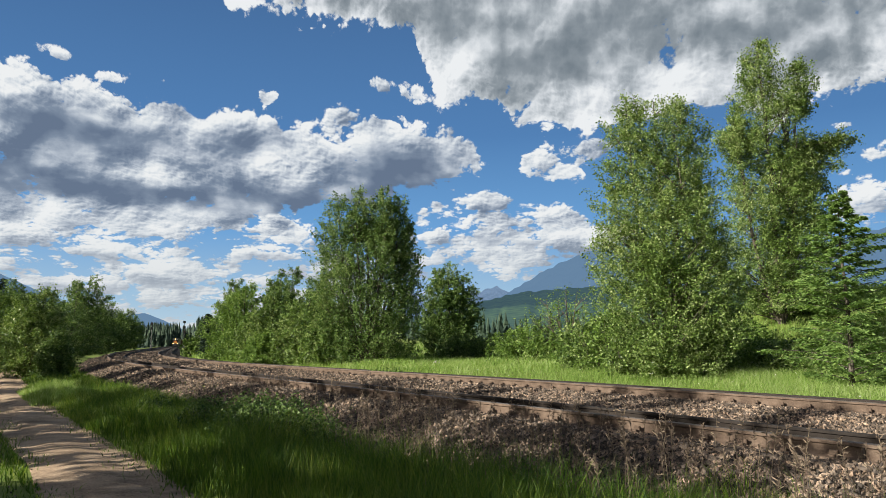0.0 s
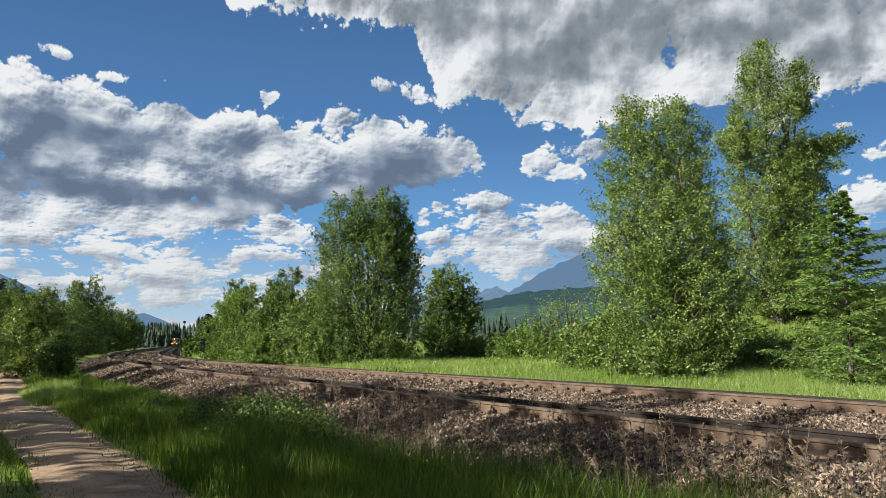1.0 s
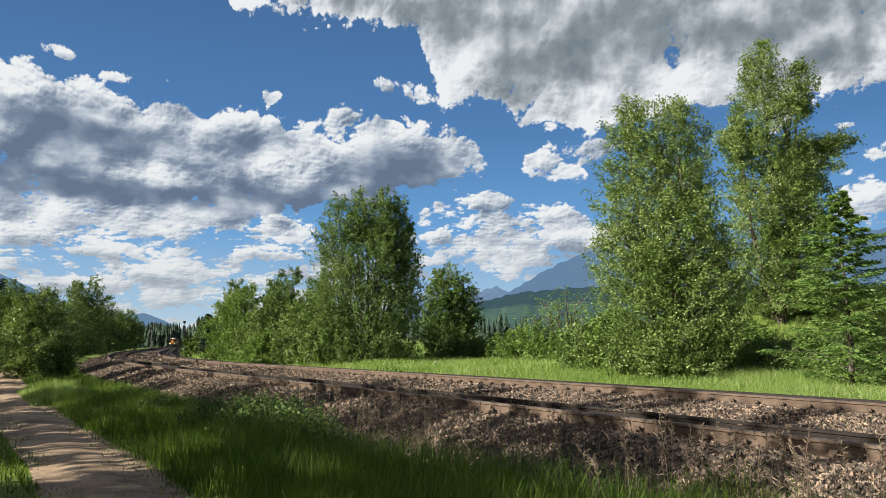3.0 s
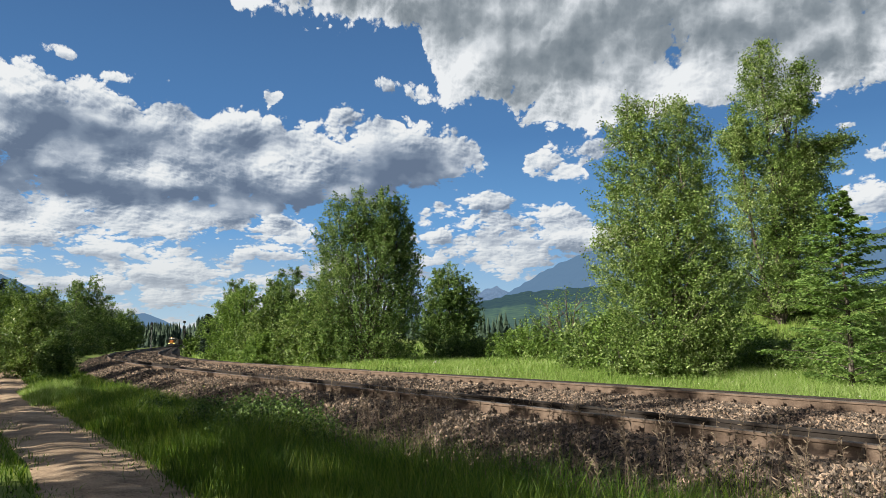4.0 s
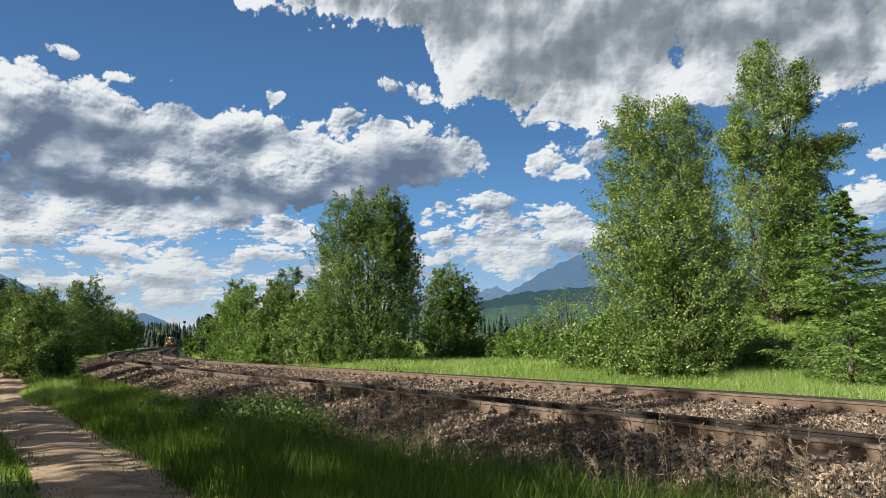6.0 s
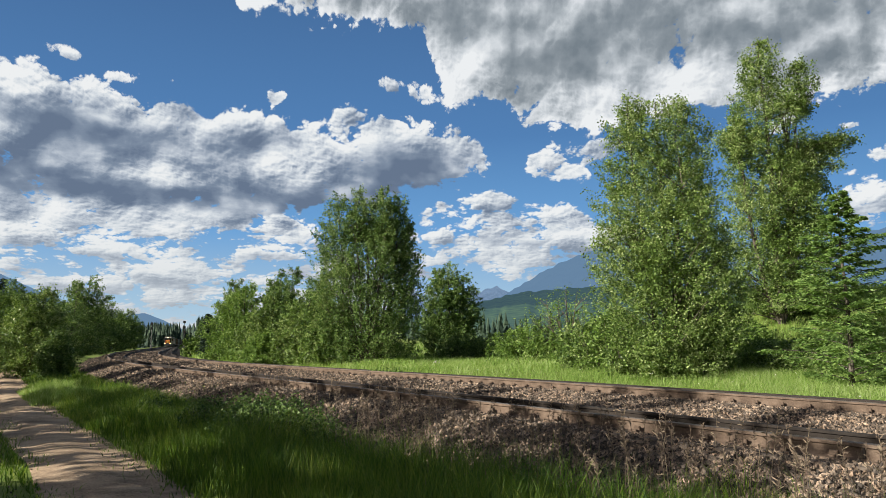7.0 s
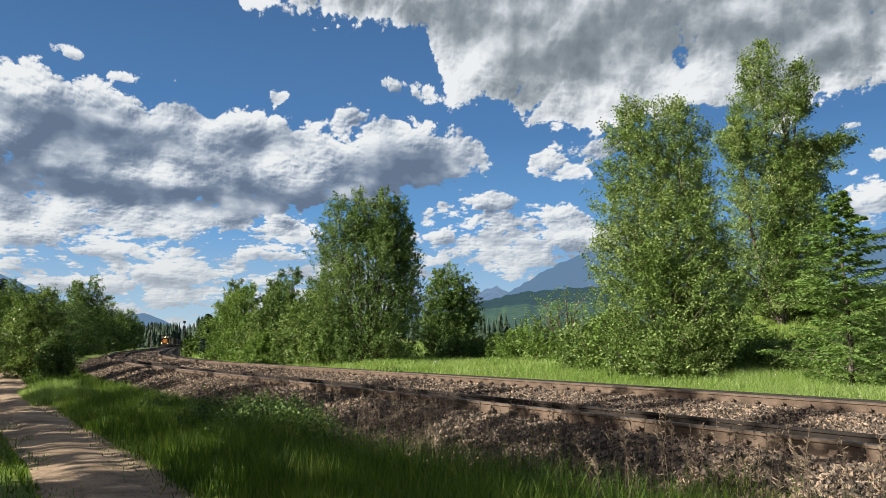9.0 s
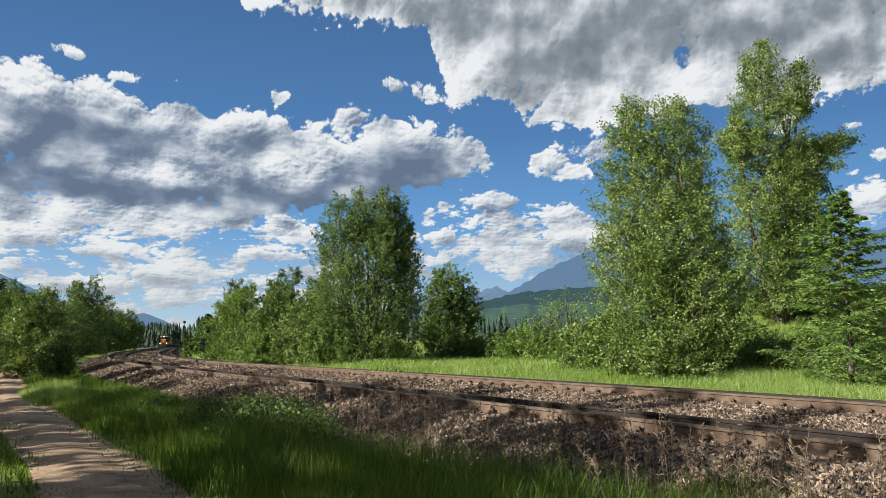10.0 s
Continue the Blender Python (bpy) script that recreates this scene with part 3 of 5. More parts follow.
def broadleaf(name, at, height, profile, leaves, leaf, mat, label, category="tree", leaders=1, spread=0.0, branches=70, rise=0.75, seed=1, sink=0.15, group="", trunk_r=None, limbs=(), lobes=None, length=0.55, per=26, ragged=0.10, loose=0.075):
    """A tree: tapered trunks, one to each lobe, boughs that carry leafy shoots, and leaves along the shoots.
    profile: (height fraction, crown radius) pairs; lobes: (dx, dy, [(z, radius), ...]) in its place."""
    rng = np.random.default_rng(seed)
    tree = tagged(new(name), label, category, group)
    x, y = at
    z = float(ground(np.array([x]), np.array([y]))[0])
    tree.matrix_basis = pose(x, y, z - sink)
    trunk_r = trunk_r or 0.013 * height
    if lobes is None:
        lobes = []
        for li in range(leaders):
            ang = 2 * math.pi * li / leaders + rng.uniform(0, 1.5)
            off = spread * (0 if leaders == 1 else rng.uniform(0.7, 1.2))
            tall = 1.0 if li == 0 else rng.uniform(0.74, 0.97)
            thin = 1.0 if leaders == 1 else 0.74
            lobes.append((off * math.cos(ang), off * math.sin(ang), [(f * height * tall + 0.02, max(r * thin, 0.05)) for f, r in profile]))
    B, T = crown_shoots(rng, lobes, leaves // per, length, rise, ragged)
    wood = []
    t = np.linspace(0, 1, 12)
    axes = []
    for li, (dx, dy, pr) in enumerate(lobes):
        top = pr[-1][0]
        ax = np.stack([dx * t ** 0.6 + 0.015 * height * np.sin(t * 5 + li) * t, dy * t ** 0.6 + 0.015 * height * np.cos(t * 4 + li) * t, top * t], 1)
        axes.append(ax)
        wood.append(tube(ax, trunk_r * (1 if li == 0 else 0.7) * (1 - 0.93 * t) + 0.004, 8))
    mid = np.array([(dx, dy) for dx, dy, _ in lobes])
    u = np.linspace(0, 1, 5)
    for i in rng.integers(0, len(B), branches):
        end = B[i]
        ax = axes[int(np.argmin(((mid - end[:2]) ** 2).sum(1)))]
        reach = math.hypot(end[0] - np.interp(end[2], ax[:, 2], ax[:, 0]), end[1] - np.interp(end[2], ax[:, 2], ax[:, 1]))
        zb = max(end[2] - (0.5 + rise * 0.5) * reach, end[2] * 0.4, 0.05)
        p0 = np.array([np.interp(zb, ax[:, 2], ax[:, 0]), np.interp(zb, ax[:, 2], ax[:, 1]), min(zb, ax[-1, 2])])
        pts = p0 + (end - p0) * u[:, None]
        pts[:, 2] += 0.12 * reach * np.sin(u * math.pi) * rng.uniform(-1, 0.6)
        wood.append(tube(pts, trunk_r * 0.22 * (1 - 0.8 * u) + 0.003, 4))
    # a few long boughs that break the outline: height fraction, compass angle, reach
    for f, a, r in limbs:
        v = np.linspace(0, 1, 6)
        pts = np.stack([math.cos(a) * r * v, math.sin(a) * r * v, height * f + r * 0.5 * v - r * 0.22 * v * v], 1)
        wood.append(tube(pts, trunk_r * 0.3 * (1 - 0.85 * v) + 0.004, 6))
        m = int(30 * r)
        q = 0.25 + 0.75 * rng.uniform(0, 1, m)
        base = np.stack([np.interp(q, v, pts[:, i]) for i in range(3)], 1) + rng.normal(size=(m, 3)) * np.array([0.22, 0.22, 0.26]) * (1.5 - q)[:, None]
        B = np.concatenate([B, base])
        T = np.concatenate([T, base + rng.normal(size=(m, 3)) * 0.22 + np.array([0.12 * math.cos(a), 0.12 * math.sin(a), 0.16])])
    pick = rng.integers(0, len(B), leaves)
    f = rng.uniform(0.0, 1.05, leaves)[:, None]
    C = B[pick] * (1 - f) + T[pick] * f + rng.normal(size=(leaves, 3)) * loose
    C[:, 2] = np.maximum(C[:, 2], 0.12)
    under("trunk", fast_mesh("trunk", *joined(wood), BARK, True), tree, "grey-brown trunk and limbs")
    under("crown", fast_mesh("crown", *leaf_quads(C, leaf, seed=seed), mat), tree, "crown of small leaves", "stuff")
    return tree


def conifer(name, at, height, width, sprays, size, label, seed=1, droop=0.25, sink=0.1, group="", mat=None, branches=90, first=0.04):
    rng = np.random.default_rng(seed)
    tree = tagged(new(name), label, "conifer", group)
    x, y = at
    z = float(ground(np.array([x]), np.array([y]))[0])
    tree.matrix_basis = pose(x, y, z - sink)
    t = np.linspace(0, 1, 10)
    wood = [tube(np.stack([0.01 * height * np.sin(t * 6), 0 * t, height * t], 1), 0.014 * height * (1 - 0.95 * t) + 0.003, 7)]
    A, B = [], []
    for b in range(branches):
        f = first + (0.97 - first) * (b / branches) ** 0.9
        r = (1 - f) ** 0.9 * width * rng.uniform(0.35, 1.15) + 0.05
        a = b * 2.4 + rng.uniform(-0.4, 0.4)
        r *= 1 + 0.22 * math.sin(a * 2 + f * 9 + seed)
        u = np.linspace(0, 1, 6)
        zz = height * f + r * (0.35 * u - (0.35 + droop) * u * u)
        pts = np.stack([math.cos(a) * r * u, math.sin(a) * r * u, zz], 1)
        wood.append(tube(pts, 0.05 * 0.014 * height * 4 * (1 - 0.85 * u) * (1 - f * 0.7) + 0.002, 4))
        m = max(4, int(sprays / branches))
        q = rng.uniform(0.15, 1.0, m)
        base = np.stack([np.interp(q, u, pts[:, i]) for i in range(3)], 1)
        sgn = rng.choice([-1, 1], m)
        ang = a + sgn * rng.uniform(0.4, 1.2, m)
        ln = (1.15 - q) * r * rng.uniform(0.25, 0.6, m) + size * 0.6
        off = rng.uniform(0, 1, m) * ln
        base = base + np.stack([np.cos(ang) * off, np.sin(ang) * off, -0.25 * off + rng.normal(size=m) * 0.02], 1)
        d = np.stack([np.cos(ang), np.sin(ang), np.full(m, -0.15) + rng.normal(size=m) * 0.25], 1)
        A.append(base)
        B.append(d / np.linalg.norm(d, axis=1)[:, None])
    A, B = np.concatenate(A), np.concatenate(B)
    n = len(A)
    S = np.cross(B, rng.normal(size=(n, 3)) * 0.6 + np.array([0, 0, 1.0]))
    S /= np.linalg.norm(S, axis=1)[:, None]
    z = (size * rng.uniform(0.6, 1.3, n))[:, None]
    V = np.stack([A - B * z * 0.5, A + S * z * 0.22, A + B * z * 0.75, A - S * z * 0.22], 1).reshape(-1, 3)
    under("trunk", fast_mesh("trunk", *joined(wood), BARK, True), tree, "thin grey-brown trunk")
    under("crown", fast_mesh("crown", V, np.arange(4 * n).reshape(-1, 4), mat or NEEDLE), tree, "layered needle sprays", "stuff")
    return tree


def at_ray(px, d):
    """Plan position d metres deep at a tangent px to the side."""
    return px * d, d


def build_trees():
    first = [(0.0, 0.0, [(0.15, 1.3), (1.0, 2.0), (3.0, 2.25), (4.6, 2.2), (6.4, 1.85), (8.2, 1.55), (9.2, 1.3), (9.8, 0.9), (10.2, 0.3)]),
             (-1.05, 0.2, [(3.0, 1.1), (5.0, 1.4), (7.5, 1.05), (9.2, 0.7), (10.1, 0.35), (10.5, 0.06)]),
             (0.35, -1.2, [(0.1, 1.2), (1.5, 1.7), (3.5, 1.65), (5.3, 1.2), (6.2, 0.75), (6.7, 0.2)]),
             (1.6, 0.3, [(0.1, 1.0), (1.2, 1.4), (2.8, 1.25), (4.2, 0.8), (5.2, 0.2)]),
             (0.7, -0.3, [(5.6, 1.0), (7.4, 1.1), (9.2, 0.75), (10.0, 0.12)])]
    t1 = broadleaf("cottonwood_tree", (7.95, 26.5), 10.5, (), 130000, 0.072, LEAF, "tall leafy cottonwood beside the meadow, pale-backed leaves", branches=170, seed=11, group="cottonwoods", lobes=first, length=0.45, rise=0.7, ragged=0.12)
    second = [(-0.35, 0.0, [(0.6, 1.2), (2.0, 1.9), (5.0, 2.0), (7.0, 1.85), (8.6, 1.6), (10.2, 1.35), (11.6, 1.15), (12.6, 0.8), (13.3, 0.45), (13.8, 0.08)]),
              (0.9, 0.2, [(1.0, 1.2), (4.0, 1.5), (6.0, 1.3), (7.6, 0.9), (8.6, 0.4)]),
              (1.4, -0.2, [(9.9, 0.25), (10.8, 0.6), (11.7, 0.62), (12.4, 0.35), (12.8, 0.08)]),
              (-1.8, 0.0, [(7.4, 0.3), (8.3, 0.7), (9.2, 0.6), (9.9, 0.15)])]
    t2 = broadleaf("cottonwood_tree", (15.8, 34.5), 13.8, (), 115000, 0.086, LEAF, "tallest cottonwood with a ragged forked top, on the bank", branches=170, seed=23, group="cottonwoods", lobes=second, length=0.5, rise=0.75, ragged=0.14, limbs=((0.56, 0.0, 3.9), (0.54, 0.12, 3.5), (0.57, -0.15, 3.2), (0.50, -0.1, 2.9), (0.46, 0.2, 2.6), (0.42, 0.1, 2.6), (0.60, 3.14, 2.4), (0.72, 0.1, 1.9), (0.30, 0.0, 2.5)))
    conifer("young_fir_tree", (11.35, 20.8), 5.8, 2.6, 40000, 0.092, "young light-green fir with feathery upswept branches", seed=3, droop=-0.14, branches=105)
    dark = [(0.2, 0.0, [(0.1, 2.4), (1.0, 2.8), (3.0, 2.85), (5.2, 2.65), (7.2, 2.35), (8.6, 1.8), (9.4, 1.1), (9.8, 0.3)]),
            (-1.75, 0.4, [(0.1, 1.5), (1.5, 1.75), (4.0, 1.6), (6.5, 1.35), (8.6, 1.0), (9.7, 0.6), (10.3, 0.1)]),
            (1.7, 0.0, [(0.3, 1.3), (2.0, 1.55), (4.5, 1.5), (7.0, 1.05), (9.0, 0.65), (10.2, 0.1)]),
            (0.9, 0.3, [(6.0, 1.2), (8.5, 0.9), (10.0, 0.4), (10.6, 0.08)]),
            (2.6, 0.4, [(2.5, 0.6), (4.5, 0.75), (6.6, 0.55), (8.8, 0.08)]),
            (2.2, -0.2, [(6.0, 0.5), (8.0, 0.55), (9.2, 0.3), (9.9, 0.06)]),
            (1.3, -0.5, [(7.0, 0.6), (9.0, 0.5), (10.2, 0.25), (10.7, 0.05)]),
            (-0.5, -0.3, [(7.0, 0.8), (9.0, 0.55), (10.0, 0.3), (10.5, 0.05)])]
    broadleaf("cottonwood_tree", (-4.75, 45.0), 10.6, (), 88000, 0.105, LEAF_DARK, "dense dark-green cottonwood clump in the meadow", branches=320, seed=31, group="cottonwoods", lobes=dark, length=0.8, rise=1.4, ragged=0.09)
    young = [(0.0, 0.0, [(0.1, 1.3), (1.0, 1.65), (3.0, 1.65), (5.0, 1.3), (6.4, 0.7), (7.0, 0.1)]), (-0.8, 0.1, [(0.2, 0.9), (2.0, 1.1), (4.5, 0.9), (6.5, 0.2)]), (1.1, 0.0, [(0.2, 0.8), (2.2, 1.15), (4.4, 1.0), (5.9, 0.3)])]
    broadleaf("cottonwood_tree", (0.45, 54.0), 7.0, (), 34000, 0.12, LEAF_DARK, "round-topped young cottonwood in the meadow", branches=130, seed=37, group="cottonwoods", lobes=young, length=0.6, rise=0.8)
    willows = ((-0.288, 66, 6.5, 2.0, LEAF_YELLOW), (-0.262, 61, 6.4, 2.3, LEAF_YELLOW), (-0.212, 56, 6.9, 1.9, LEAF_DARK), (-0.172, 50, 5.8, 1.9, LEAF_DARK), (-0.240, 56, 5.2, 2.2, LEAF), (-0.188, 48, 4.6, 2.0, LEAF), (-0.222, 63, 7.3, 1.4, LEAF_DARK), (-0.145, 46, 3.6, 1.8, LEAF), (-0.242, 50, 2.4, 1.2, LEAF_YELLOW), (-0.282, 74, 7.4, 1.6, LEAF_DARK), (-0.318, 92, 4.2, 1.5, LEAF_DARK))
    for i, (tx, d, h, r, mt) in enumerate(willows):
        kind = {LEAF_YELLOW: "bushy yellow-green willow at the wood's edge", LEAF: "mid-green willow among the bushes", LEAF_DARK: "dark-green bushy willow behind the meadow grass"}[mt]
        broadleaf("willow_tree", at_ray(tx, d), h, [(0, r * 0.85), (0.15, r), (0.5, r * 0.92), (0.8, r * 0.62), (0.95, r * 0.3), (1.0, r * 0.08)], 17000, 0.13, mt, kind, leaders=3, spread=r * 0.38, branches=60, seed=50 + i, group="willows", rise=0.9, length=0.6)
    for i, (tx, d, h, r) in enumerate(((-0.317, 80, 4.8, 1.4), (-0.30, 68, 3.0, 1.0), (-0.327, 110, 4.6, 1.5), (-0.461, 125, 8.9, 1.7), (-0.449, 138, 8.4, 1.6), (-0.598, 62, 7.5, 1.6))):
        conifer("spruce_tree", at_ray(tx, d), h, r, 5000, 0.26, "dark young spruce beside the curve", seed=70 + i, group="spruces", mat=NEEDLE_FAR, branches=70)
    # leaf colour carries the light here: dark leaves for shaded alders, lighter for sunlit
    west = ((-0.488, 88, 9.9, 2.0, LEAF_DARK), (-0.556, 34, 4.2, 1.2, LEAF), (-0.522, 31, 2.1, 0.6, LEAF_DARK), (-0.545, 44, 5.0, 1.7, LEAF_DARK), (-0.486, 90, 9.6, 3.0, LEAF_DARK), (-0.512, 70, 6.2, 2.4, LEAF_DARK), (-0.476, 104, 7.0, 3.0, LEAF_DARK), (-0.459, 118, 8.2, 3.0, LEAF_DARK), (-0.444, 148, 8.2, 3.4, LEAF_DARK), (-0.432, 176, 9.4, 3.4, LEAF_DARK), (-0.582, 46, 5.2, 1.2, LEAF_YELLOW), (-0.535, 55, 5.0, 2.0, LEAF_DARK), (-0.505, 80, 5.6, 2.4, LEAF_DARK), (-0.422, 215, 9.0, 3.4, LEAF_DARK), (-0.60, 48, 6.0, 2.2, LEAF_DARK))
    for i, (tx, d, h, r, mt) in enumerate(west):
        kind = "leafy alder beside the path, sun put in as lighter green leaves" if mt != LEAF_DARK else "alder along the railway, shade put in as dark-green leaves"
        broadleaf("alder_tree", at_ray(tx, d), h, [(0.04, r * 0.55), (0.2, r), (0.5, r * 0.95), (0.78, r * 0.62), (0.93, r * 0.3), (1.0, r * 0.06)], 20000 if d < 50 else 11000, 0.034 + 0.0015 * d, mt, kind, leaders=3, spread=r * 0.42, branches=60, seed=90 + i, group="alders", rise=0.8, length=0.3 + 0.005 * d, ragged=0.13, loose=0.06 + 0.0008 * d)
    for i, (sv, w, h, r) in enumerate(((84, -6.5, 3.2, 1.8), (97, -6.5, 3.8, 2.0), (112, -7.0, 3.6, 2.2), (130, -7.0, 4.4, 2.4), (152, -7.5, 4.6, 2.6), (178, -8.0, 5.0, 2.8), (72, -7.0, 2.8, 1.7))):
        x, y = spot(sv, w)
        broadleaf("alder_bush", (float(x), float(y)), h, [(0, r * 0.9), (0.3, r), (0.7, r * 0.8), (1.0, r * 0.2)], 7000, 0.06 + 0.0014 * sv, LEAF_DARK, "dark-green alder bush lining the railway", "shrub", leaders=4, spread=r * 0.5, branches=30, seed=170 + i, group="alder bushes", rise=0.8, length=0.7, loose=0.12)
    # unseen wood added on the sunny side of the path to shade the verge
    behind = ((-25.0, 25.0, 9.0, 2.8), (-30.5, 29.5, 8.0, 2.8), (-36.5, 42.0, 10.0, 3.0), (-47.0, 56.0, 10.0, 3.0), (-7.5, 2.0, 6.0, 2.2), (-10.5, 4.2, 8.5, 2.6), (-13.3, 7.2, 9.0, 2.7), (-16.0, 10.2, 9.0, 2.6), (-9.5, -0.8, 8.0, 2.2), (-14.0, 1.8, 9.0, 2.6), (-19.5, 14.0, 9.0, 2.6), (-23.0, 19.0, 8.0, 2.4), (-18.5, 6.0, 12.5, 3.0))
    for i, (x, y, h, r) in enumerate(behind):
        broadleaf("alder_tree", (x, y), h, [(0, r * 0.5), (0.25, r), (0.6, r * 0.9), (0.85, r * 0.6), (1.0, r * 0.15)], 7500 if y > 9 else 3300, 0.22, LEAF_DARK, "tall unseen alder added beside the path to cast shade", leaders=2, spread=r * 0.4, branches=60, seed=130 + i, group="alders", rise=0.8, length=0.8, loose=0.12)
    return t1, t2


build_ground()
BED = build_bed()
build_path(-5.9, 0.75, "narrow sandy dirt track with worn ruts")
build_path(-8.1, 0.65, "bare dirt strip beside the track")
build_track(0.0, 0.09, "nearer curving railway track with rusty rails on crushed stone")
build_track(4.86, 0.075, "farther curving railway track with rusty rails on crushed stone")
SWAY_A, SWAY_B = build_trees()


# ---- grass, shrubs, far woods ----
def plan_at(s, w):
    x, y = spot(s, w)
    return float(x), float(y)


def blades(x, y, z, h, wide, lean, seed):
    """Bent, tapering blades of three triangles each."""
    rng = np.random.default_rng(seed)
    n = len(x)
    a = rng.uniform(0, 2 * math.pi, n)
    b = rng.uniform(0, 2 * math.pi, n)
    h = h * rng.uniform(0.55, 1.2, n)
    k = h * lean * rng.uniform(0.2, 1.3, n)
    sx, sy = np.cos(a) * wide / 2, np.sin(a) * wide / 2
    lx, ly = np.cos(b) * k, np.sin(b) * k
    V = np.stack([
        np.stack([x - sx, y - sy, z], 1), np.stack([x + sx, y + sy, z], 1),
        np.stack([x - sx * 0.8 + lx * 0.3, y - sy * 0.8 + ly * 0.3, z + h * 0.58], 1), np.stack([x + sx * 0.8 + lx * 0.3, y + sy * 0.8 + ly * 0.3, z + h * 0.58], 1),
        np.stack([x + lx, y + ly, z + h], 1)], 1).reshape(-1, 3)
    i = np.arange(n)[:, None, None] * 5
    T = (i + np.array([[0, 1, 3], [0, 3, 2], [2, 3, 4]])[None]).reshape(-1, 3)
    return V, T


def along(n, s0, s1, w0, w1, seed):
    rng = np.random.default_rng(seed)
    s, w = rng.uniform(s0, s1, n), rng.uniform(w0, w1, n)
    x, y = spot(s, w)
    return s, w, x, y


def stuff(name, pieces, mat, label, category):
    ob = new(name, fast_mesh(name, *joined(pieces), mat))
    return tagged(ob, label, category, kind="stuff")


def land_height(s, w, x, y):
    return np.maximum(ground(x, y), np.where((w > -2.7) & (w < 8.6), bed_height(s, w), -99))


def build_grass():
    out = []
    for i, (n, s0, s1, wide) in enumerate(((92000, -9, 7, 0.0065), (42000, 7, 20, 0.010), (26000, 20, 60, 0.03))):
        s, w, x, y = along(n, s0, s1, -5.38, -0.9, 200 + i)
        tuft = 0.5 + 0.5 * wave(x * 2.3, y * 2.1, 1.0)
        keep = np.random.default_rng(i).uniform(0, 1, n) < np.clip((-0.95 - w - 0.7 * (1 - tuft) - np.clip((s - 4) / 8, 0, 0.8)) / 0.9, 0.02, 1) * (0.45 + 0.55 * tuft) * np.clip((w + 5.42) / 0.25, 0.25, 1) * (1 - 0.88 * np.exp(-((s - 3.6) / 2.6) ** 2) * smooth01(w, -4.1, -3.3))
        s, w, x, y, tuft = (q[keep] for q in (s, w, x, y, tuft))
        h = (0.26 + 0.26 * tuft) * np.clip(0.35 + (w + 5.38) / 1.1, 0.3, 1.0) * np.clip((-1.0 - w) / 1.5, 0.5, 1.0) * np.interp(s, [-6, 4, 10, 25], [1.6, 1.35, 0.95, 0.75])
        out.append(blades(x, y, land_height(s, w, x, y) - 0.02, h, wide, 0.5, 300 + i))
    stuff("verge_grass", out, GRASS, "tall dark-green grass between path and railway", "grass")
    out = []
    for i, (n, w0, w1, h) in enumerate(((16000, -7.5, -6.5, 0.10), (26000, -14, -8.6, 0.20))):
        s, w, x, y = along(n, -9, 40, w0, w1, 230 + i)
        tuft = 0.5 + 0.5 * wave(x * 3, y * 3, 3.0)
        out.append(blades(x, y, ground(x, y) - 0.01, h * (0.5 + tuft), 0.014, 0.7, 330 + i))
    # grass creeping in over the track's edges
    for i, (n, w0) in enumerate(((2300, -5.2), (1700, -6.62))):
        rng = np.random.default_rng(260 + i)
        s = rng.uniform(-6, 26, n)
        w = w0 - np.abs(rng.normal(size=n)) * 0.16 * (1 + wave(s * 2.7, s * 0.3, i)) if i == 0 else w0 + np.abs(rng.normal(size=n)) * 0.13 * (1 + wave(s * 3.1, s * 0.4, i))
        x, y = spot(s, w)
        out.append(blades(x, y, ground(x, y), np.full(n, 0.08), 0.010, 0.9, 340 + i))
    stuff("path_side_grass", out, GRASS, "short green grass along the dirt track", "grass")
    out = []
    rng = np.random.default_rng(5)
    for i, (n, y0, y1, wide, h) in enumerate(((100000, 11, 30, 0.010, 0.30), (85000, 30, 60, 0.022, 0.34), (26000, 60, 130, 0.10, 0.45))):
        y = rng.uniform(y0, y1, n)
        x = y * rng.uniform(-0.42, 0.66, n)
        s, w = locate(x, y)
        keep = w > 7.5
        x, y, s, w = x[keep], y[keep], s[keep], w[keep]
        tuft = 0.5 + 0.5 * wave(x * 0.9, y * 0.8, 4.0)
        out.append(blades(x, y, land_height(s, w, x, y) - 0.02, h * (0.6 + 0.7 * tuft) * np.clip(0.35 + (w - 7.5) / 2.0, 0.4, 1), wide, 0.6, 350 + i))
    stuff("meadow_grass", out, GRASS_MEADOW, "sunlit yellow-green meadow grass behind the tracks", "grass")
    white = surface("white_petals", [(0.3, (0.7, 0.7, 0.62)), (0.7, (0.85, 0.85, 0.8))], 8, 0.7, bump=0)
    y = rng.uniform(14, 42, 500)
    x = y * rng.uniform(-0.3, 0.62, 500)
    s, w = locate(x, y)
    k = w > 8.6
    C = np.stack([x[k], y[k], ground(x[k], y[k]) + rng.uniform(0.25, 0.5, k.sum())], 1)
    n = 5000
    s, w, x, y = along(n, 15.5, 22, -5.75, -4.3, 262)
    tuft = 0.5 + 0.5 * wave(x * 2.1, y * 1.7, 5.0)
    # the lighter meadow colour paints sunlight onto this tuft
    stuff("path_tuft", [blades(x, y, ground(x, y) - 0.02, (0.20 + 0.28 * tuft) * np.clip(0.4 + (w + 5.75) * 1.2, 0.4, 1), 0.013, 0.5, 341)], GRASS_MEADOW, "grass where the track bends, sunlight put in as light green", "grass")
    stuff("meadow_flowers", [leaf_quads(C, 0.036, 1.0, 1.0, 9)], white, "scattered small white flowers in the meadow", "flowers")


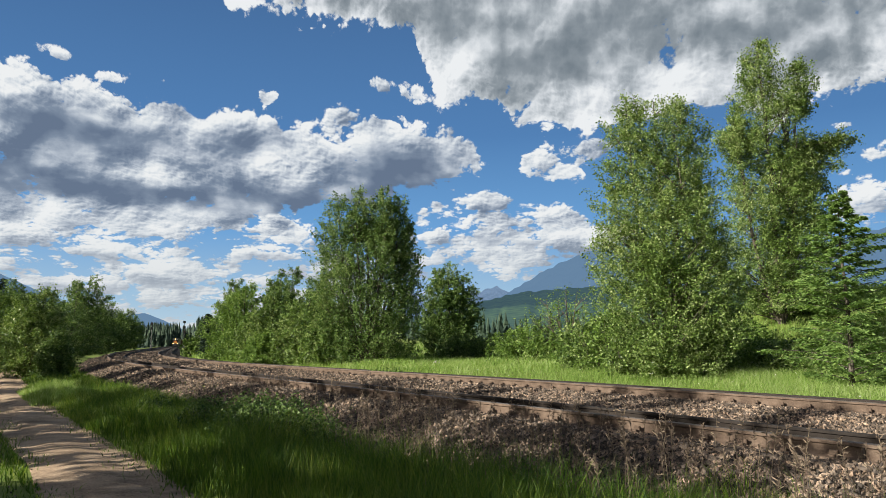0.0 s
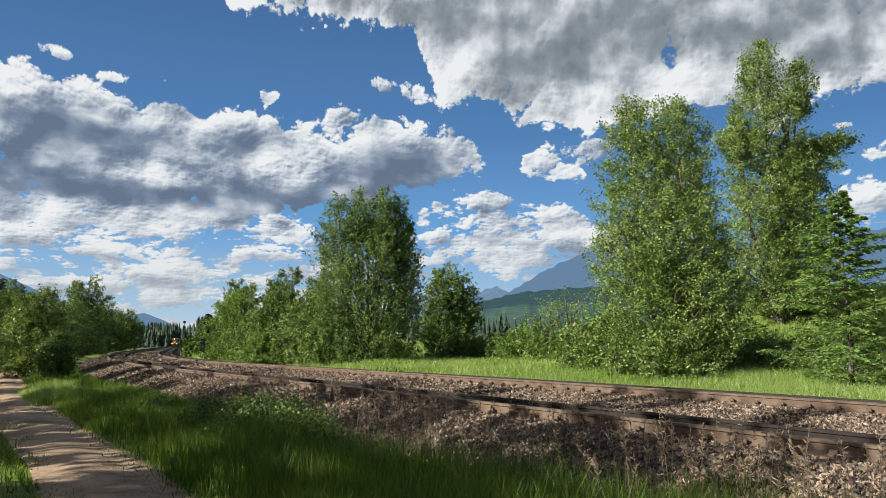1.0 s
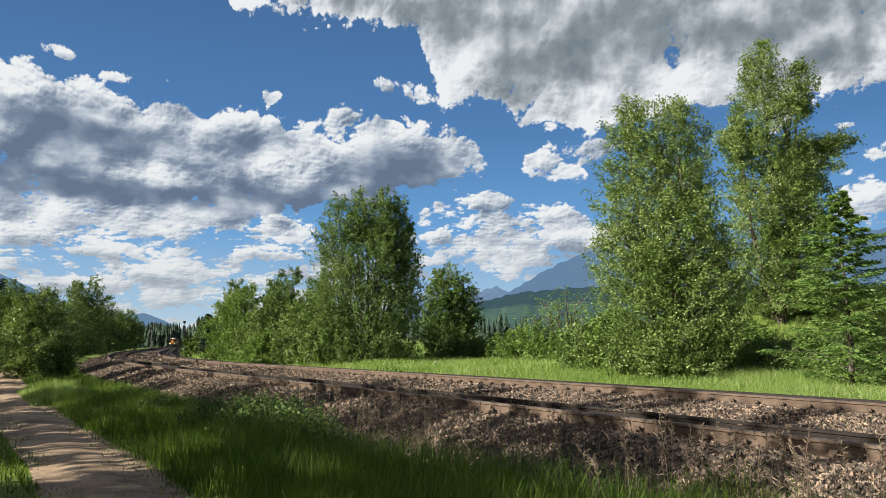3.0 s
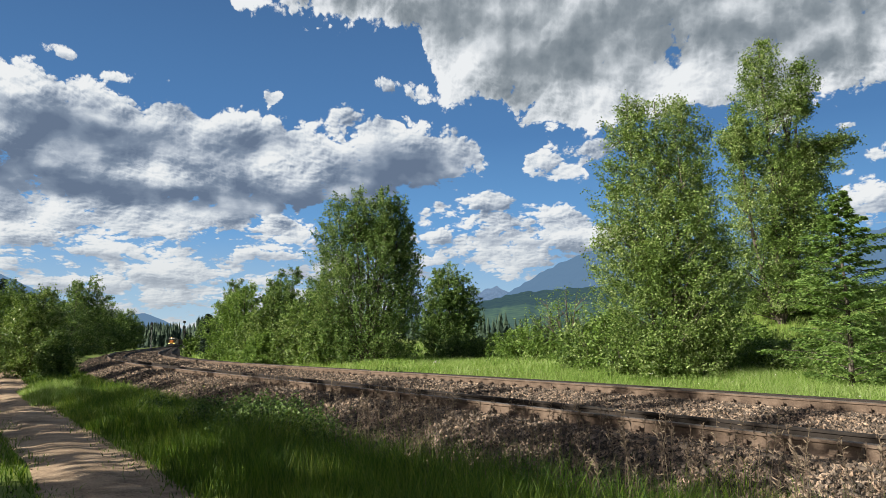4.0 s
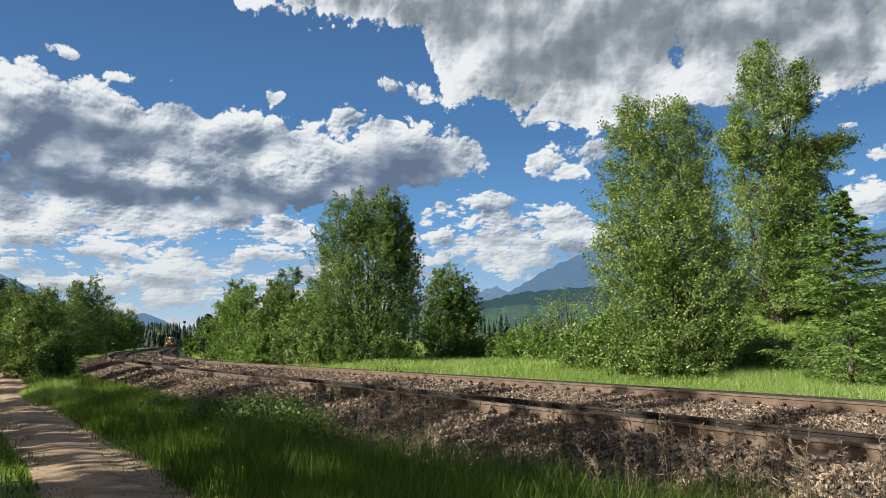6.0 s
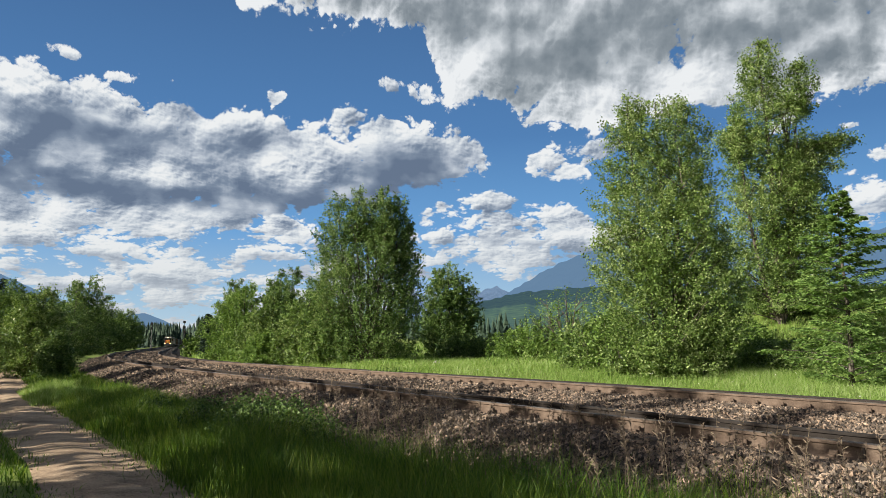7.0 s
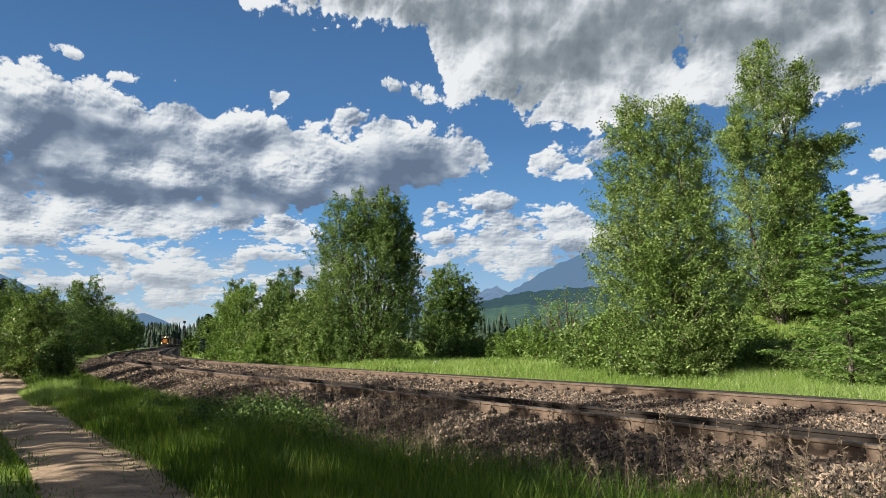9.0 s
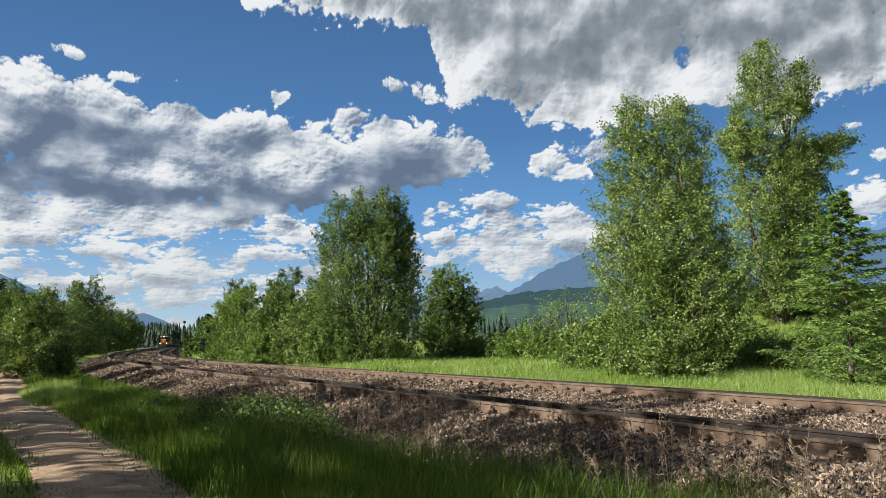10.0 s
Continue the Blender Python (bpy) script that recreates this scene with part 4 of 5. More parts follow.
def build_stalks():
    """Dry grass stalks with loose seed heads along the foot of the stone slope."""
    rng = np.random.default_rng(77)
    V, T = [], []
    base = 0
    out = []
    for i in range(430):
        s = rng.choice([rng.uniform(-2.0, 6.5), rng.uniform(-3, 14)])
        w = rng.uniform(-3.3, -1.0)
        x, y = (float(q) for q in spot(s, w))
        z = float(land_height(np.array([s]), np.array([w]), np.array([x]), np.array([y]))[0])
        h = rng.uniform(0.6, 1.12) * (1.0 if w < -1.7 else 0.7)
        a = rng.uniform(0, 6.28)
        b = h * rng.uniform(0.03, 0.22)
        u = np.linspace(0, 1, 5)
        P = np.stack([x + math.cos(a) * b * u ** 2, y + math.sin(a) * b * u ** 2, z + h * u], 1)
        out.append(tube(P, 0.0032 * (1 - 0.5 * u), 3))
        for k in range(12):
            q = rng.uniform(0.72, 1.0)
            p = np.array([np.interp(q, u, P[:, j]) for j in range(3)])
            d = rng.normal(size=3) * np.array([1, 1, 0.5]) + np.array([0, 0, 0.9])
            d = d / np.linalg.norm(d) * rng.uniform(0.02, 0.055) * (1.3 - q) * 2.6
            out.append(tube(np.stack([p, p + d * 0.6, p + d]), np.array([0.0015, 0.0055, 0.001]), 3))
    stuff("seed_stalks", out, STRAW, "dry brownish grass stalks with feathery seed heads", "dry grass")


def far_conifers(name, spots, label, seed):
    """Far conifers, each a spire of ragged skirts, as one wood."""
    rng = np.random.default_rng(seed)
    V, T, n = [], [], 0
    for x, y, h in spots:
        z = float(ground(np.array([x]), np.array([y]))[0]) - 0.3
        r0 = h * rng.uniform(0.13, 0.2)
        tiers, sides = 7, 7
        for k in range(tiers):
            f = k / tiers
            zb, zt = h * (0.06 + 0.9 * f), h * min(1.0, 0.06 + 0.9 * f + 0.30)
            r = r0 * (1 - f) * rng.uniform(0.8, 1.2) + 0.05 * r0
            a = rng.uniform(0, 6.28) + np.arange(sides) * 2 * math.pi / sides
            rr = r * rng.uniform(0.55, 1.3, sides)
            ring = np.stack([x + np.cos(a) * rr, y + np.sin(a) * rr, z + zb - rr * 0.3], 1)
            V.append(np.vstack([ring, [[x, y, z + zt]]]))
            T.append(np.array([[n + q, n + (q + 1) % sides, n + sides] for q in range(sides)]))
            n += sides + 1
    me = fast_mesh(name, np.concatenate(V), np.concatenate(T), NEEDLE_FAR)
    return tagged(new(name, me), label, "forest", kind="stuff")


def build_woods():
    rng = np.random.default_rng(8)
    spots = []
    for i in range(900):
        d = rng.uniform(480, 680)
        tx = rng.uniform(-0.47, -0.255)
        s, w = locate([tx * d], [d])
        if abs(w[0] - 3.2) < 9:
            continue
        spots.append((tx * d, d, rng.uniform(11, 18.5) * (d / 560)))
    for i in range(330):
        d = rng.uniform(650, 780)
        spots.append((rng.uniform(-0.48, -0.24) * d, d, rng.uniform(15, 22)))
    for i in range(90):
        d = rng.uniform(230, 420)
        tx = rng.uniform(-0.44, -0.29)
        s, w = locate([tx * d], [d])
        if -8 < w[0] < 15:
            continue
        spots.append((tx * d, d, rng.uniform(5, 9)))
    far_conifers("conifer_forest", spots, "dark conifer forest behind the railway curve", 15)
    spots = []
    for i in range(130):
        d = rng.uniform(230, 330)
        tx = rng.uniform(-0.10, 0.27)
        spots.append((tx * d, d, rng.uniform(6.5, 11)))
    for i in range(520):
        d = rng.uniform(700, 1150)
        spots.append((rng.uniform(-0.1, 0.62) * d, d, rng.uniform(9, 17)))
    far_conifers("conifer_belt", spots, "dark conifer belt at the meadow's far edge", 16)


def build_shrubs():
    dome = [(0, 0.9), (0.3, 1.0), (0.7, 0.8), (1.0, 0.3)]
    rows = ((-0.103, 27.5, 0.75, 0.55, LEAF_YELLOW, 0.07), (-0.072, 27.0, 0.85, 0.45, LEAF_YELLOW, 0.07), (0.045, 50, 1.6, 1.9, LEAF_DARK, 0.12), (0.02, 50, 1.5, 1.4, LEAF_DARK, 0.12), (0.095, 40, 1.8, 1.3, LEAF_YELLOW, 0.10), (0.125, 39, 2.0, 1.4, LEAF_YELLOW, 0.10), (0.16, 38, 1.5, 1.1, LEAF_YELLOW, 0.10), (0.205, 31, 2.2, 1.2, LEAF, 0.10), (0.225, 30, 2.5, 1.2, LEAF_YELLOW, 0.10), (0.19, 33, 1.6, 1.0, LEAF_DARK, 0.10), (0.415, 30, 0.75, 1.0, LEAF_YELLOW, 0.10), (0.455, 29, 0.7, 1.0, LEAF_YELLOW, 0.10), (0.50, 27, 1.0, 1.0, LEAF_YELLOW, 0.10), (0.40, 33, 0.9, 1.2, LEAF_YELLOW, 0.11), (0.47, 26, 1.1, 1.0, LEAF, 0.09), (0.345, 26.5, 1.0, 0.9, LEAF_YELLOW, 0.09), (0.355, 29, 0.8, 0.9, LEAF_YELLOW, 0.10), (-0.333, 92, 2.6, 1.1, LEAF_YELLOW, 0.15), (-0.25, 46, 1.2, 1.0, LEAF_YELLOW, 0.12), (0.56, 25, 1.2, 1.0, LEAF_DARK, 0.1), (0.44, 37, 1.2, 1.4, LEAF_YELLOW, 0.1), (0.49, 35, 1.2, 1.3, LEAF_YELLOW, 0.1), (0.275, 26.0, 1.4, 0.9, LEAF, 0.09), (0.305, 25.6, 1.2, 0.8, LEAF, 0.09), (0.33, 26.2, 1.2, 0.8, LEAF, 0.09), (0.25, 26.6, 1.5, 0.9, LEAF, 0.09))
    for i, (tx, d, h, r, mt, lf) in enumerate(rows):
        kind = {LEAF_YELLOW: "low yellow-green shrub in the meadow grass", LEAF: "low green shrub beside the trees", LEAF_DARK: "low dark-green shrub at the trees' foot"}[mt]
        broadleaf("shrub", at_ray(tx, d), h, [(f, q * r) for f, q in dome], int(2600 * r + 1200), lf, mt, kind, "shrub", leaders=4, spread=r * 0.6, branches=30, seed=400 + i, group="shrubs", rise=0.7, length=0.35, sink=0.05)
    # a scraggy, half-bare little tree
    broadleaf("old_apple_tree", at_ray(0.165, 38.5), 3.9, [(0, 0.3), (0.25, 1.3), (0.55, 2.0), (0.8, 1.6), (1.0, 0.6)], 2400, 0.09, LEAF_YELLOW, "scraggy half-bare old tree with thin yellow-green leaves", leaders=4, spread=0.9, branches=110, seed=444, rise=0.9, length=0.7, per=8, trunk_r=0.085)
    # leafy weeds along the verge
    for i, (s, w, h) in enumerate(((7.6, -3.5, 0.62), (6.8, -3.2, 0.6), (6.2, -3.7, 0.7), (7.2, -4.1, 0.66), (5.6, -3.4, 0.66), (5.9, -3.0, 0.55), (5.2, -3.7, 0.72), (6.5, -3.45, 0.7), (4.9, -3.3, 0.5), (8.6, -3.7, 0.5), (5.5, -4.1, 0.62), (11, -3.9, 0.45), (1.6, -2.6, 0.45))):
        x, y = (float(q) for q in spot(s, w))
        broadleaf("verge_weed", (x, y), h, [(0, 0.12), (0.4, 0.28), (0.8, 0.2), (1.0, 0.08)], 1300, 0.038, LEAF_DARK, "leafy dark-green weed in the verge grass", "weed", leaders=4, spread=0.2, branches=14, seed=470 + i, group="verge weeds", rise=1.2, length=0.22, loose=0.03, sink=0.02, per=8)


def boulder(at, size, label, seed):
    """A rounded, uneven field stone."""
    rng = np.random.default_rng(seed)
    bm = bmesh.new()
    bmesh.ops.create_icosphere(bm, subdivisions=3, radius=size)
    off = Vector(rng.uniform(0, 50, 3))
    for v in bm.verts:
        v.co *= 1 + 0.35 * noise.noise(v.co / size * 1.3 + off)
        v.co.z *= 0.7
    me = bpy.data.meshes.new("boulder")
    bm.to_mesh(me)
    bm.free()
    me.materials.append(PALE_ROCK)
    ob = new("boulder", me)
    x, y = at
    ob.matrix_basis = pose(x, y, float(ground(np.array([x]), np.array([y]))[0]) + size * 0.35, 0, 0, 30)
    return tagged(ob, label, "boulder")


PALE_ROCK = surface("pale_rock", [(0.3, (0.25, 0.24, 0.22)), (0.7, (0.42, 0.41, 0.38))], 3, 0.9, bump=0.5)
boulder((-0.35, 40.0), 0.2, "pale grey boulder in the meadow grass", 3)
build_grass()
build_stalks()
build_woods()
build_shrubs()


# ---- signals ----
IRON = surface("dark_iron", [(0.3, (0.02, 0.02, 0.02)), (0.7, (0.05, 0.05, 0.052))], 4, 0.6, 0.3, bump=0.1)
GALV = surface("galvanised_steel", [(0.3, (0.30, 0.31, 0.32)), (0.7, (0.45, 0.46, 0.47))], 3, 0.5, 0.6, bump=0.1)
POST = surface("weathered_grey_steel", [(0.3, (0.09, 0.09, 0.09)), (0.7, (0.16, 0.16, 0.165))], 3, 0.6, 0.3, bump=0.1)
RED_LENS = glow("red_signal_lens", (1.0, 0.12, 0.05), 1.2)
DARK_LENS = surface("unlit_lens", [(0.3, (0.03, 0.02, 0.02)), (0.7, (0.08, 0.05, 0.05))], 6, 0.2, bump=0)


def disc(bm, x, y, z, r, depth, sides=14, r2=None):
    """A round plate or barrel facing -y, its front at y."""
    m = Matrix.Translation((x, y + depth / 2, z)) @ Matrix.Rotation(radians(90), 4, "X")
    bmesh.ops.create_cone(bm, cap_ends=True, segments=sides, radius1=r, radius2=r2 or r, depth=depth, matrix=m)


def signal_mast(at, height, heads, lit, turn, label):
    x, y = at
    z = float(ground(np.array([x]), np.array([y]))[0])
    mast = tagged(new("railway_signal"), label, "signal", "railway signals")
    mast.matrix_basis = pose(x, y, z - 0.1, 0, 0, turn)
    bm = bmesh.new()
    bmesh.ops.create_cone(bm, cap_ends=True, segments=10, radius1=0.09, radius2=0.07, depth=height, matrix=Matrix.Translation((0, 0, height / 2)))
    box(bm, -0.3, 0.3, -0.3, 0.3, 0, 0.35, 0.03)
    part("post", bm, POST, mast, "grey steel post")
    bm = bmesh.new()
    for sx in (-0.12, 0.12):
        box(bm, sx - 0.02, sx + 0.02, 0.30, 0.34, 0.2, height)
    for k in range(int(height / 0.35)):
        box(bm, -0.12, 0.12, 0.31, 0.33, 0.3 + k * 0.35, 0.33 + k * 0.35)
    part("ladder", bm, POST, mast)
    bm = bmesh.new()
    box(bm, -0.35, 0.35, 0.1, 0.6, 0.1, 1.5, 0.04)
    part("relay_case", bm, POST, mast, "grey equipment case")
    for k, hz in enumerate(heads):
        bm = bmesh.new()
        disc(bm, 0, -0.30, hz, 0.52, 0.02, 20)
        disc(bm, 0, -0.27, hz, 0.20, 0.42, 12)
        head = part("signal_head", bm, IRON, mast, "round black signal target")
        bm = bmesh.new()
        disc(bm, 0, -0.315, hz, 0.08, 0.02, 12)
        part("lens", bm, RED_LENS if k in lit else DARK_LENS, head)
        bm = bmesh.new()
        bmesh.ops.create_cone(bm, cap_ends=False, segments=12, radius1=0.15, radius2=0.14, depth=0.3, matrix=Matrix.Translation((0, -0.46, hz)) @ Matrix.Rotation(radians(90), 4, "X"))
        bmesh.ops.delete(bm, geom=[f for f in bm.faces if f.calc_center_median().z < hz - 0.05], context="FACES")
        part("hood", bm, IRON, head)
    return mast


signal_mast(plan_at(290, -2.7), 9.6, (9.4, 7.7), (0,), 20, "two-headed railway signal on a grey post")
signal_mast(plan_at(290, 8.7), 9.9, (9.7, 7.8, 6.0), (2,), 20, "three-headed railway signal on a grey post")


# ---- train ----
ORANGE = surface("orange_loco_paint", [(0.3, (0.36, 0.095, 0.02)), (0.7, (0.47, 0.14, 0.03))], 1.5, 0.4, bump=0.03)
SOOT = surface("sooty_black_paint", [(0.3, (0.018, 0.018, 0.018)), (0.7, (0.05, 0.048, 0.045))], 1.5, 0.5, bump=0.05)
YELLOW = surface("yellow_stripe_paint", [(0.3, (0.6, 0.42, 0.05)), (0.7, (0.7, 0.5, 0.07))], 2, 0.5, bump=0)
HOPPER = surface("grey_wagon_paint", [(0.3, (0.13, 0.13, 0.13)), (0.7, (0.24, 0.235, 0.225))], 0.8, 0.6, bump=0.05)
WAGON_BROWN = surface("brown_wagon_paint", [(0.3, (0.10, 0.065, 0.05)), (0.7, (0.17, 0.12, 0.095))], 0.8, 0.7, bump=0.05)
PANE = surface("dark_cab_glass", [(0.3, (0.02, 0.025, 0.03)), (0.7, (0.04, 0.05, 0.06))], 1, 0.08, bump=0)
BEAM = glow("headlight_lens", (1.0, 0.60, 0.20), 7.0)
BOARD = glow("number_board_glow", (1.0, 0.95, 0.8), 0.4)
STEEL = surface("wheel_steel", [(0.3, (0.10, 0.085, 0.075)), (0.7, (0.2, 0.18, 0.16))], 3, 0.5, 0.5, bump=0.05)


def bogie(parent, y, axles, gap):
    bm = bmesh.new()
    span = (axles - 1) * gap / 2 + 0.6
    for sx in (-1, 1):
        box(bm, sx * 1.0 - 0.09, sx * 1.0 + 0.09, y - span, y + span, 0.38, 0.78, 0.05)
        for k in range(axles):
            yy = y + (k - (axles - 1) / 2) * gap
            box(bm, sx * 1.06 - 0.12, sx * 1.06 + 0.12, yy - 0.2, yy + 0.2, 0.33, 0.68, 0.04)
    box(bm, -1.0, 1.0, y - 0.3, y + 0.3, 0.45, 0.95, 0.05)
    frame_ob = part("bogie", bm, IRON, parent, "black steel bogie frame")
    for k in range(axles):
        yy = y + (k - (axles - 1) / 2) * gap
        bm = bmesh.new()
        for sx in (-0.75, 0.75):
            bmesh.ops.create_cone(bm, cap_ends=True, segments=18, radius1=0.5, radius2=0.48, depth=0.13, matrix=Matrix.Translation((sx, yy, 0.5)) @ Matrix.Rotation(radians(90), 4, "Y"))
        bmesh.ops.create_cone(bm, cap_ends=True, segments=8, radius1=0.09, radius2=0.09, depth=1.5, matrix=Matrix.Translation((0, yy, 0.5)) @ Matrix.Rotation(radians(90), 4, "Y"))
        part("wheelset", bm, STEEL, frame_ob)


def coupler(parent, y, way):
    bm = bmesh.new()
    box(bm, -0.12, 0.12, min(y, y + way * 0.55), max(y, y + way * 0.55), 0.72, 0.98, 0.04)
    box(bm, -0.2, 0.2, min(y + way * 0.4, y + way * 0.6), max(y + way * 0.4, y + way * 0.6), 0.68, 1.02, 0.04)
    part("coupler", bm, IRON, parent)


def prism(bm, x, pts):
    """A body of half-width x with a side outline pts (y, z)."""
    a = [bm.verts.new((-x, y, z)) for y, z in pts]
    b = [bm.verts.new((x, y, z)) for y, z in pts]
    bm.faces.new(a)
    bm.faces.new(b[::-1])
    for i in range(len(pts)):
        j = (i + 1) % len(pts)
        bm.faces.new((a[j], a[i], b[i], b[j]))
    bmesh.ops.recalc_face_normals(bm, faces=bm.faces)
    return bm


def locomotive(label, lights):
    """Heavy road diesel, 22.3 m long; its front looks along -y, rails at z = 0."""
    loco = tagged(new("locomotive"), label, "locomotive", "train")
    bm = bmesh.new()
    box(bm, -1.55, 1.55, -11.0, 11.0, 1.25, 1.62, 0.04)
    part("platform", bm, SOOT, loco, "black walkway platform")
    bm = bmesh.new()
    box(bm, -1.53, 1.53, -2.6, 3.2, 0.35, 1.24, 0.22)
    part("fuel_tank", bm, SOOT, loco)
    bm = prism(bmesh.new(), 0.92, [(-10.0, 1.63), (-8.1, 1.63), (-8.1, 3.15), (-9.6, 3.0), (-10.0, 2.7)])
    bmesh.ops.bevel(bm, geom=list(bm.edges), offset=0.07, segments=2, affect="EDGES")
    nose = part("nose", bm, ORANGE, loco, "orange short nose")
    bm = bmesh.new()
    disc(bm, 0, -10.03, 2.15, 0.33, 0.04, 20)
    part("nose_emblem", bm, YELLOW, nose, "plain round yellow emblem")
    bm = prism(bmesh.new(), 1.5, [(-8.2, 1.63), (-5.6, 1.63), (-5.6, 4.35), (-5.9, 4.62), (-7.9, 4.62), (-8.45, 4.2), (-8.45, 3.2), (-8.2, 3.0)])
    bmesh.ops.bevel(bm, geom=list(bm.edges), offset=0.06, segments=2, affect="EDGES")
    cab = part("cab", bm, SOOT, loco, "black cab above the orange nose")
    bm = prism(bmesh.new(), 1.51, [(-8.5, 4.22), (-7.92, 4.66), (-5.55, 4.66), (-5.55, 4.45), (-7.9, 4.40), (-8.48, 4.05)])
    part("cab_roof", bm, SOOT, cab, "black cab roof")
    for sx in (-1, 1):
        bm = bmesh.new()
        box(bm, sx * 0.78 - 0.52, sx * 0.78 + 0.52, -8.50, -8.44, 3.28, 3.92, 0.02)
        part("windshield", bm, PANE, cab, "dark cab window")
        bm = bmesh.new()
        box(bm, sx * 1.5 - 0.02, sx * 1.5 + 0.02, -7.6, -6.4, 3.25, 3.95, 0.01)
        part("side_window", bm, PANE, cab)
        bm = bmesh.new()
        box(bm, sx * 1.0 - 0.32, sx * 1.0 + 0.32, -8.54, -8.46, 4.03, 4.20, 0.01)
        part("number_board", bm, BOARD, cab, "lit white number board")
        bm = bmesh.new()
        disc(bm, sx * 1.18, -11.10, 1.48, 0.17, 0.12, 16)
        part("ditch_light", bm, BEAM if lights else DARK_LENS, loco, "bright low front lamp")
        bm = bmesh.new()
        for k in range(11):
            box(bm, sx * 1.5 - 0.02, sx * 1.5 + 0.02, -8 + k * 1.85, -7.96 + k * 1.85, 1.6, 2.65)
        box(bm, sx * 1.5 - 0.02, sx * 1.5 + 0.02, -5.4, 10.6, 2.62, 2.66)
        box(bm, sx * 1.5 - 0.02, sx * 1.5 + 0.02, -5.4, 10.6, 2.1, 2.13)
        part("handrail", bm, GALV, loco)
        bm = bmesh.new()
        box(bm, sx * 1.1 - 0.01, sx * 1.1 + 0.01, -5.5, 9.8, 2.0, 2.35)
        part("side_stripe", bm, YELLOW, loco, "long yellow stripe")
    bm = bmesh.new()
    disc(bm, 0, -8.62, 4.20, 0.18, 0.16, 16)
    part("headlight", bm, BEAM if lights else DARK_LENS, cab, "bright upper headlight")
    bm = prism(bmesh.new(), 1.08, [(-5.6, 1.63), (10.2, 1.63), (10.2, 4.1), (9.8, 4.3), (-5.6, 4.3)])
    hood = part("long_hood", bm, ORANGE, loco, "orange engine hood")
    bm = bmesh.new()
    box(bm, -1.12, 1.12, -5.5, 10.1, 3.55, 4.32, 0.08)
    box(bm, -1.5, 1.5, 6.0, 9.8, 3.7, 4.62, 0.12)
    box(bm, -0.5, 0.5, 0.2, 1.6, 4.3, 4.72, 0.06)
    part("radiator_roof", bm, SOOT, hood, "sooty black roof and radiator wings")
    bm = prism(bmesh.new(), 1.45, [(-11.25, 0.18), (-10.9, 0.18), (-10.9, 1.25), (-11.0, 1.25)])
    part("pilot", bm, SOOT, loco, "black plough at the front")
    for y in (-7.0, 7.0):
        bogie(loco, y, 3, 1.85)
    coupler(loco, -11.0, -1)
    coupler(loco, 11.0, 1)
    return loco


def hopper(label, paint):
    """Covered hopper wagon, 16.5 m long."""
    car = tagged(new("hopper_wagon"), label, "freight wagon", "train")
    bm = prism(bmesh.new(), 1.55, [(-8.0, 1.35), (-7.6, 1.35), (-5.9, 1.35), (-4.2, 0.7), (4.2, 0.7), (5.9, 1.35), (8.0, 1.35), (7.7, 2.1), (8.0, 4.35), (-8.0, 4.35), (-7.7, 2.1)])
    body = part("body", bm, paint, car)
    bm = bmesh.new()
    for k in range(15):
        y = -7.4 + k * 14.8 / 14
        for sx in (-1, 1):
            box(bm, sx * 1.58 - 0.05, sx * 1.58 + 0.05, y - 0.05, y + 0.05, 1.4, 4.3)
    part("side_ribs", bm, paint, body)
    bm = bmesh.new()
    box(bm, -1.1, 1.1, -7.7, 7.7, 4.35, 4.46, 0.03)
    for k in range(5):
        box(bm, -0.35, 0.35, -6.8 + k * 2.9, -4.9 + k * 2.9, 4.45, 4.58, 0.04)
    part("roof_hatches", bm, HOPPER, car, "grey roof with loading hatches")
    bm = bmesh.new()
    for y0, y1 in ((-8.2, -7.7), (7.7, 8.2)):
        box(bm, -1.45, 1.45, y0, y1, 1.05, 1.4, 0.03)
    part("end_sill", bm, IRON, car)
    for y in (-6.2, 6.2):
        bogie(car, y, 2, 1.75)
    coupler(car, -8.2, -1)
    coupler(car, 8.2, 1)
    return car


def build_train():
    first = locomotive("orange and black freight locomotive with lit headlights", True)
    second = locomotive("orange and black trailing freight locomotive, lamps off", False)
    grey = hopper("grey covered hopper wagon of the freight train", HOPPER)
    brown = hopper("brown covered hopper wagon of the freight train", WAGON_BROWN)
    cars = [(first, 0.0), (second, 23.3)]
    back = 23.3 + 11.6 + 8.8
    for k in range(9):
        ob = (grey, brown)[k % 2] if k < 2 else copy_thing((grey, grey, brown)[k % 3], pose(0, 0, 0))
        cars.append((ob, back))
        back += 17.3
    return cars


TRAIN = build_train()


def train_pose(s, half):
    """A vehicle on the near track, its bogies half a length before and behind s."""
    p = []
    for q in (s - half, s + half):
        x, y = spot(q, 0.75)
        p.append(Vector((float(x), float(y), float(rail_level(q)) - 0.04)))
    d = p[1] - p[0]
    m = (p[0] + p[1]) / 2
    return pose(m.x, m.y, m.z, math.degrees(math.atan2(d.z, math.hypot(d.x, d.y))), 0, math.degrees(math.atan2(-d.x, d.y)))


def train_front(t):
    return 462.0 - 14.4 * t


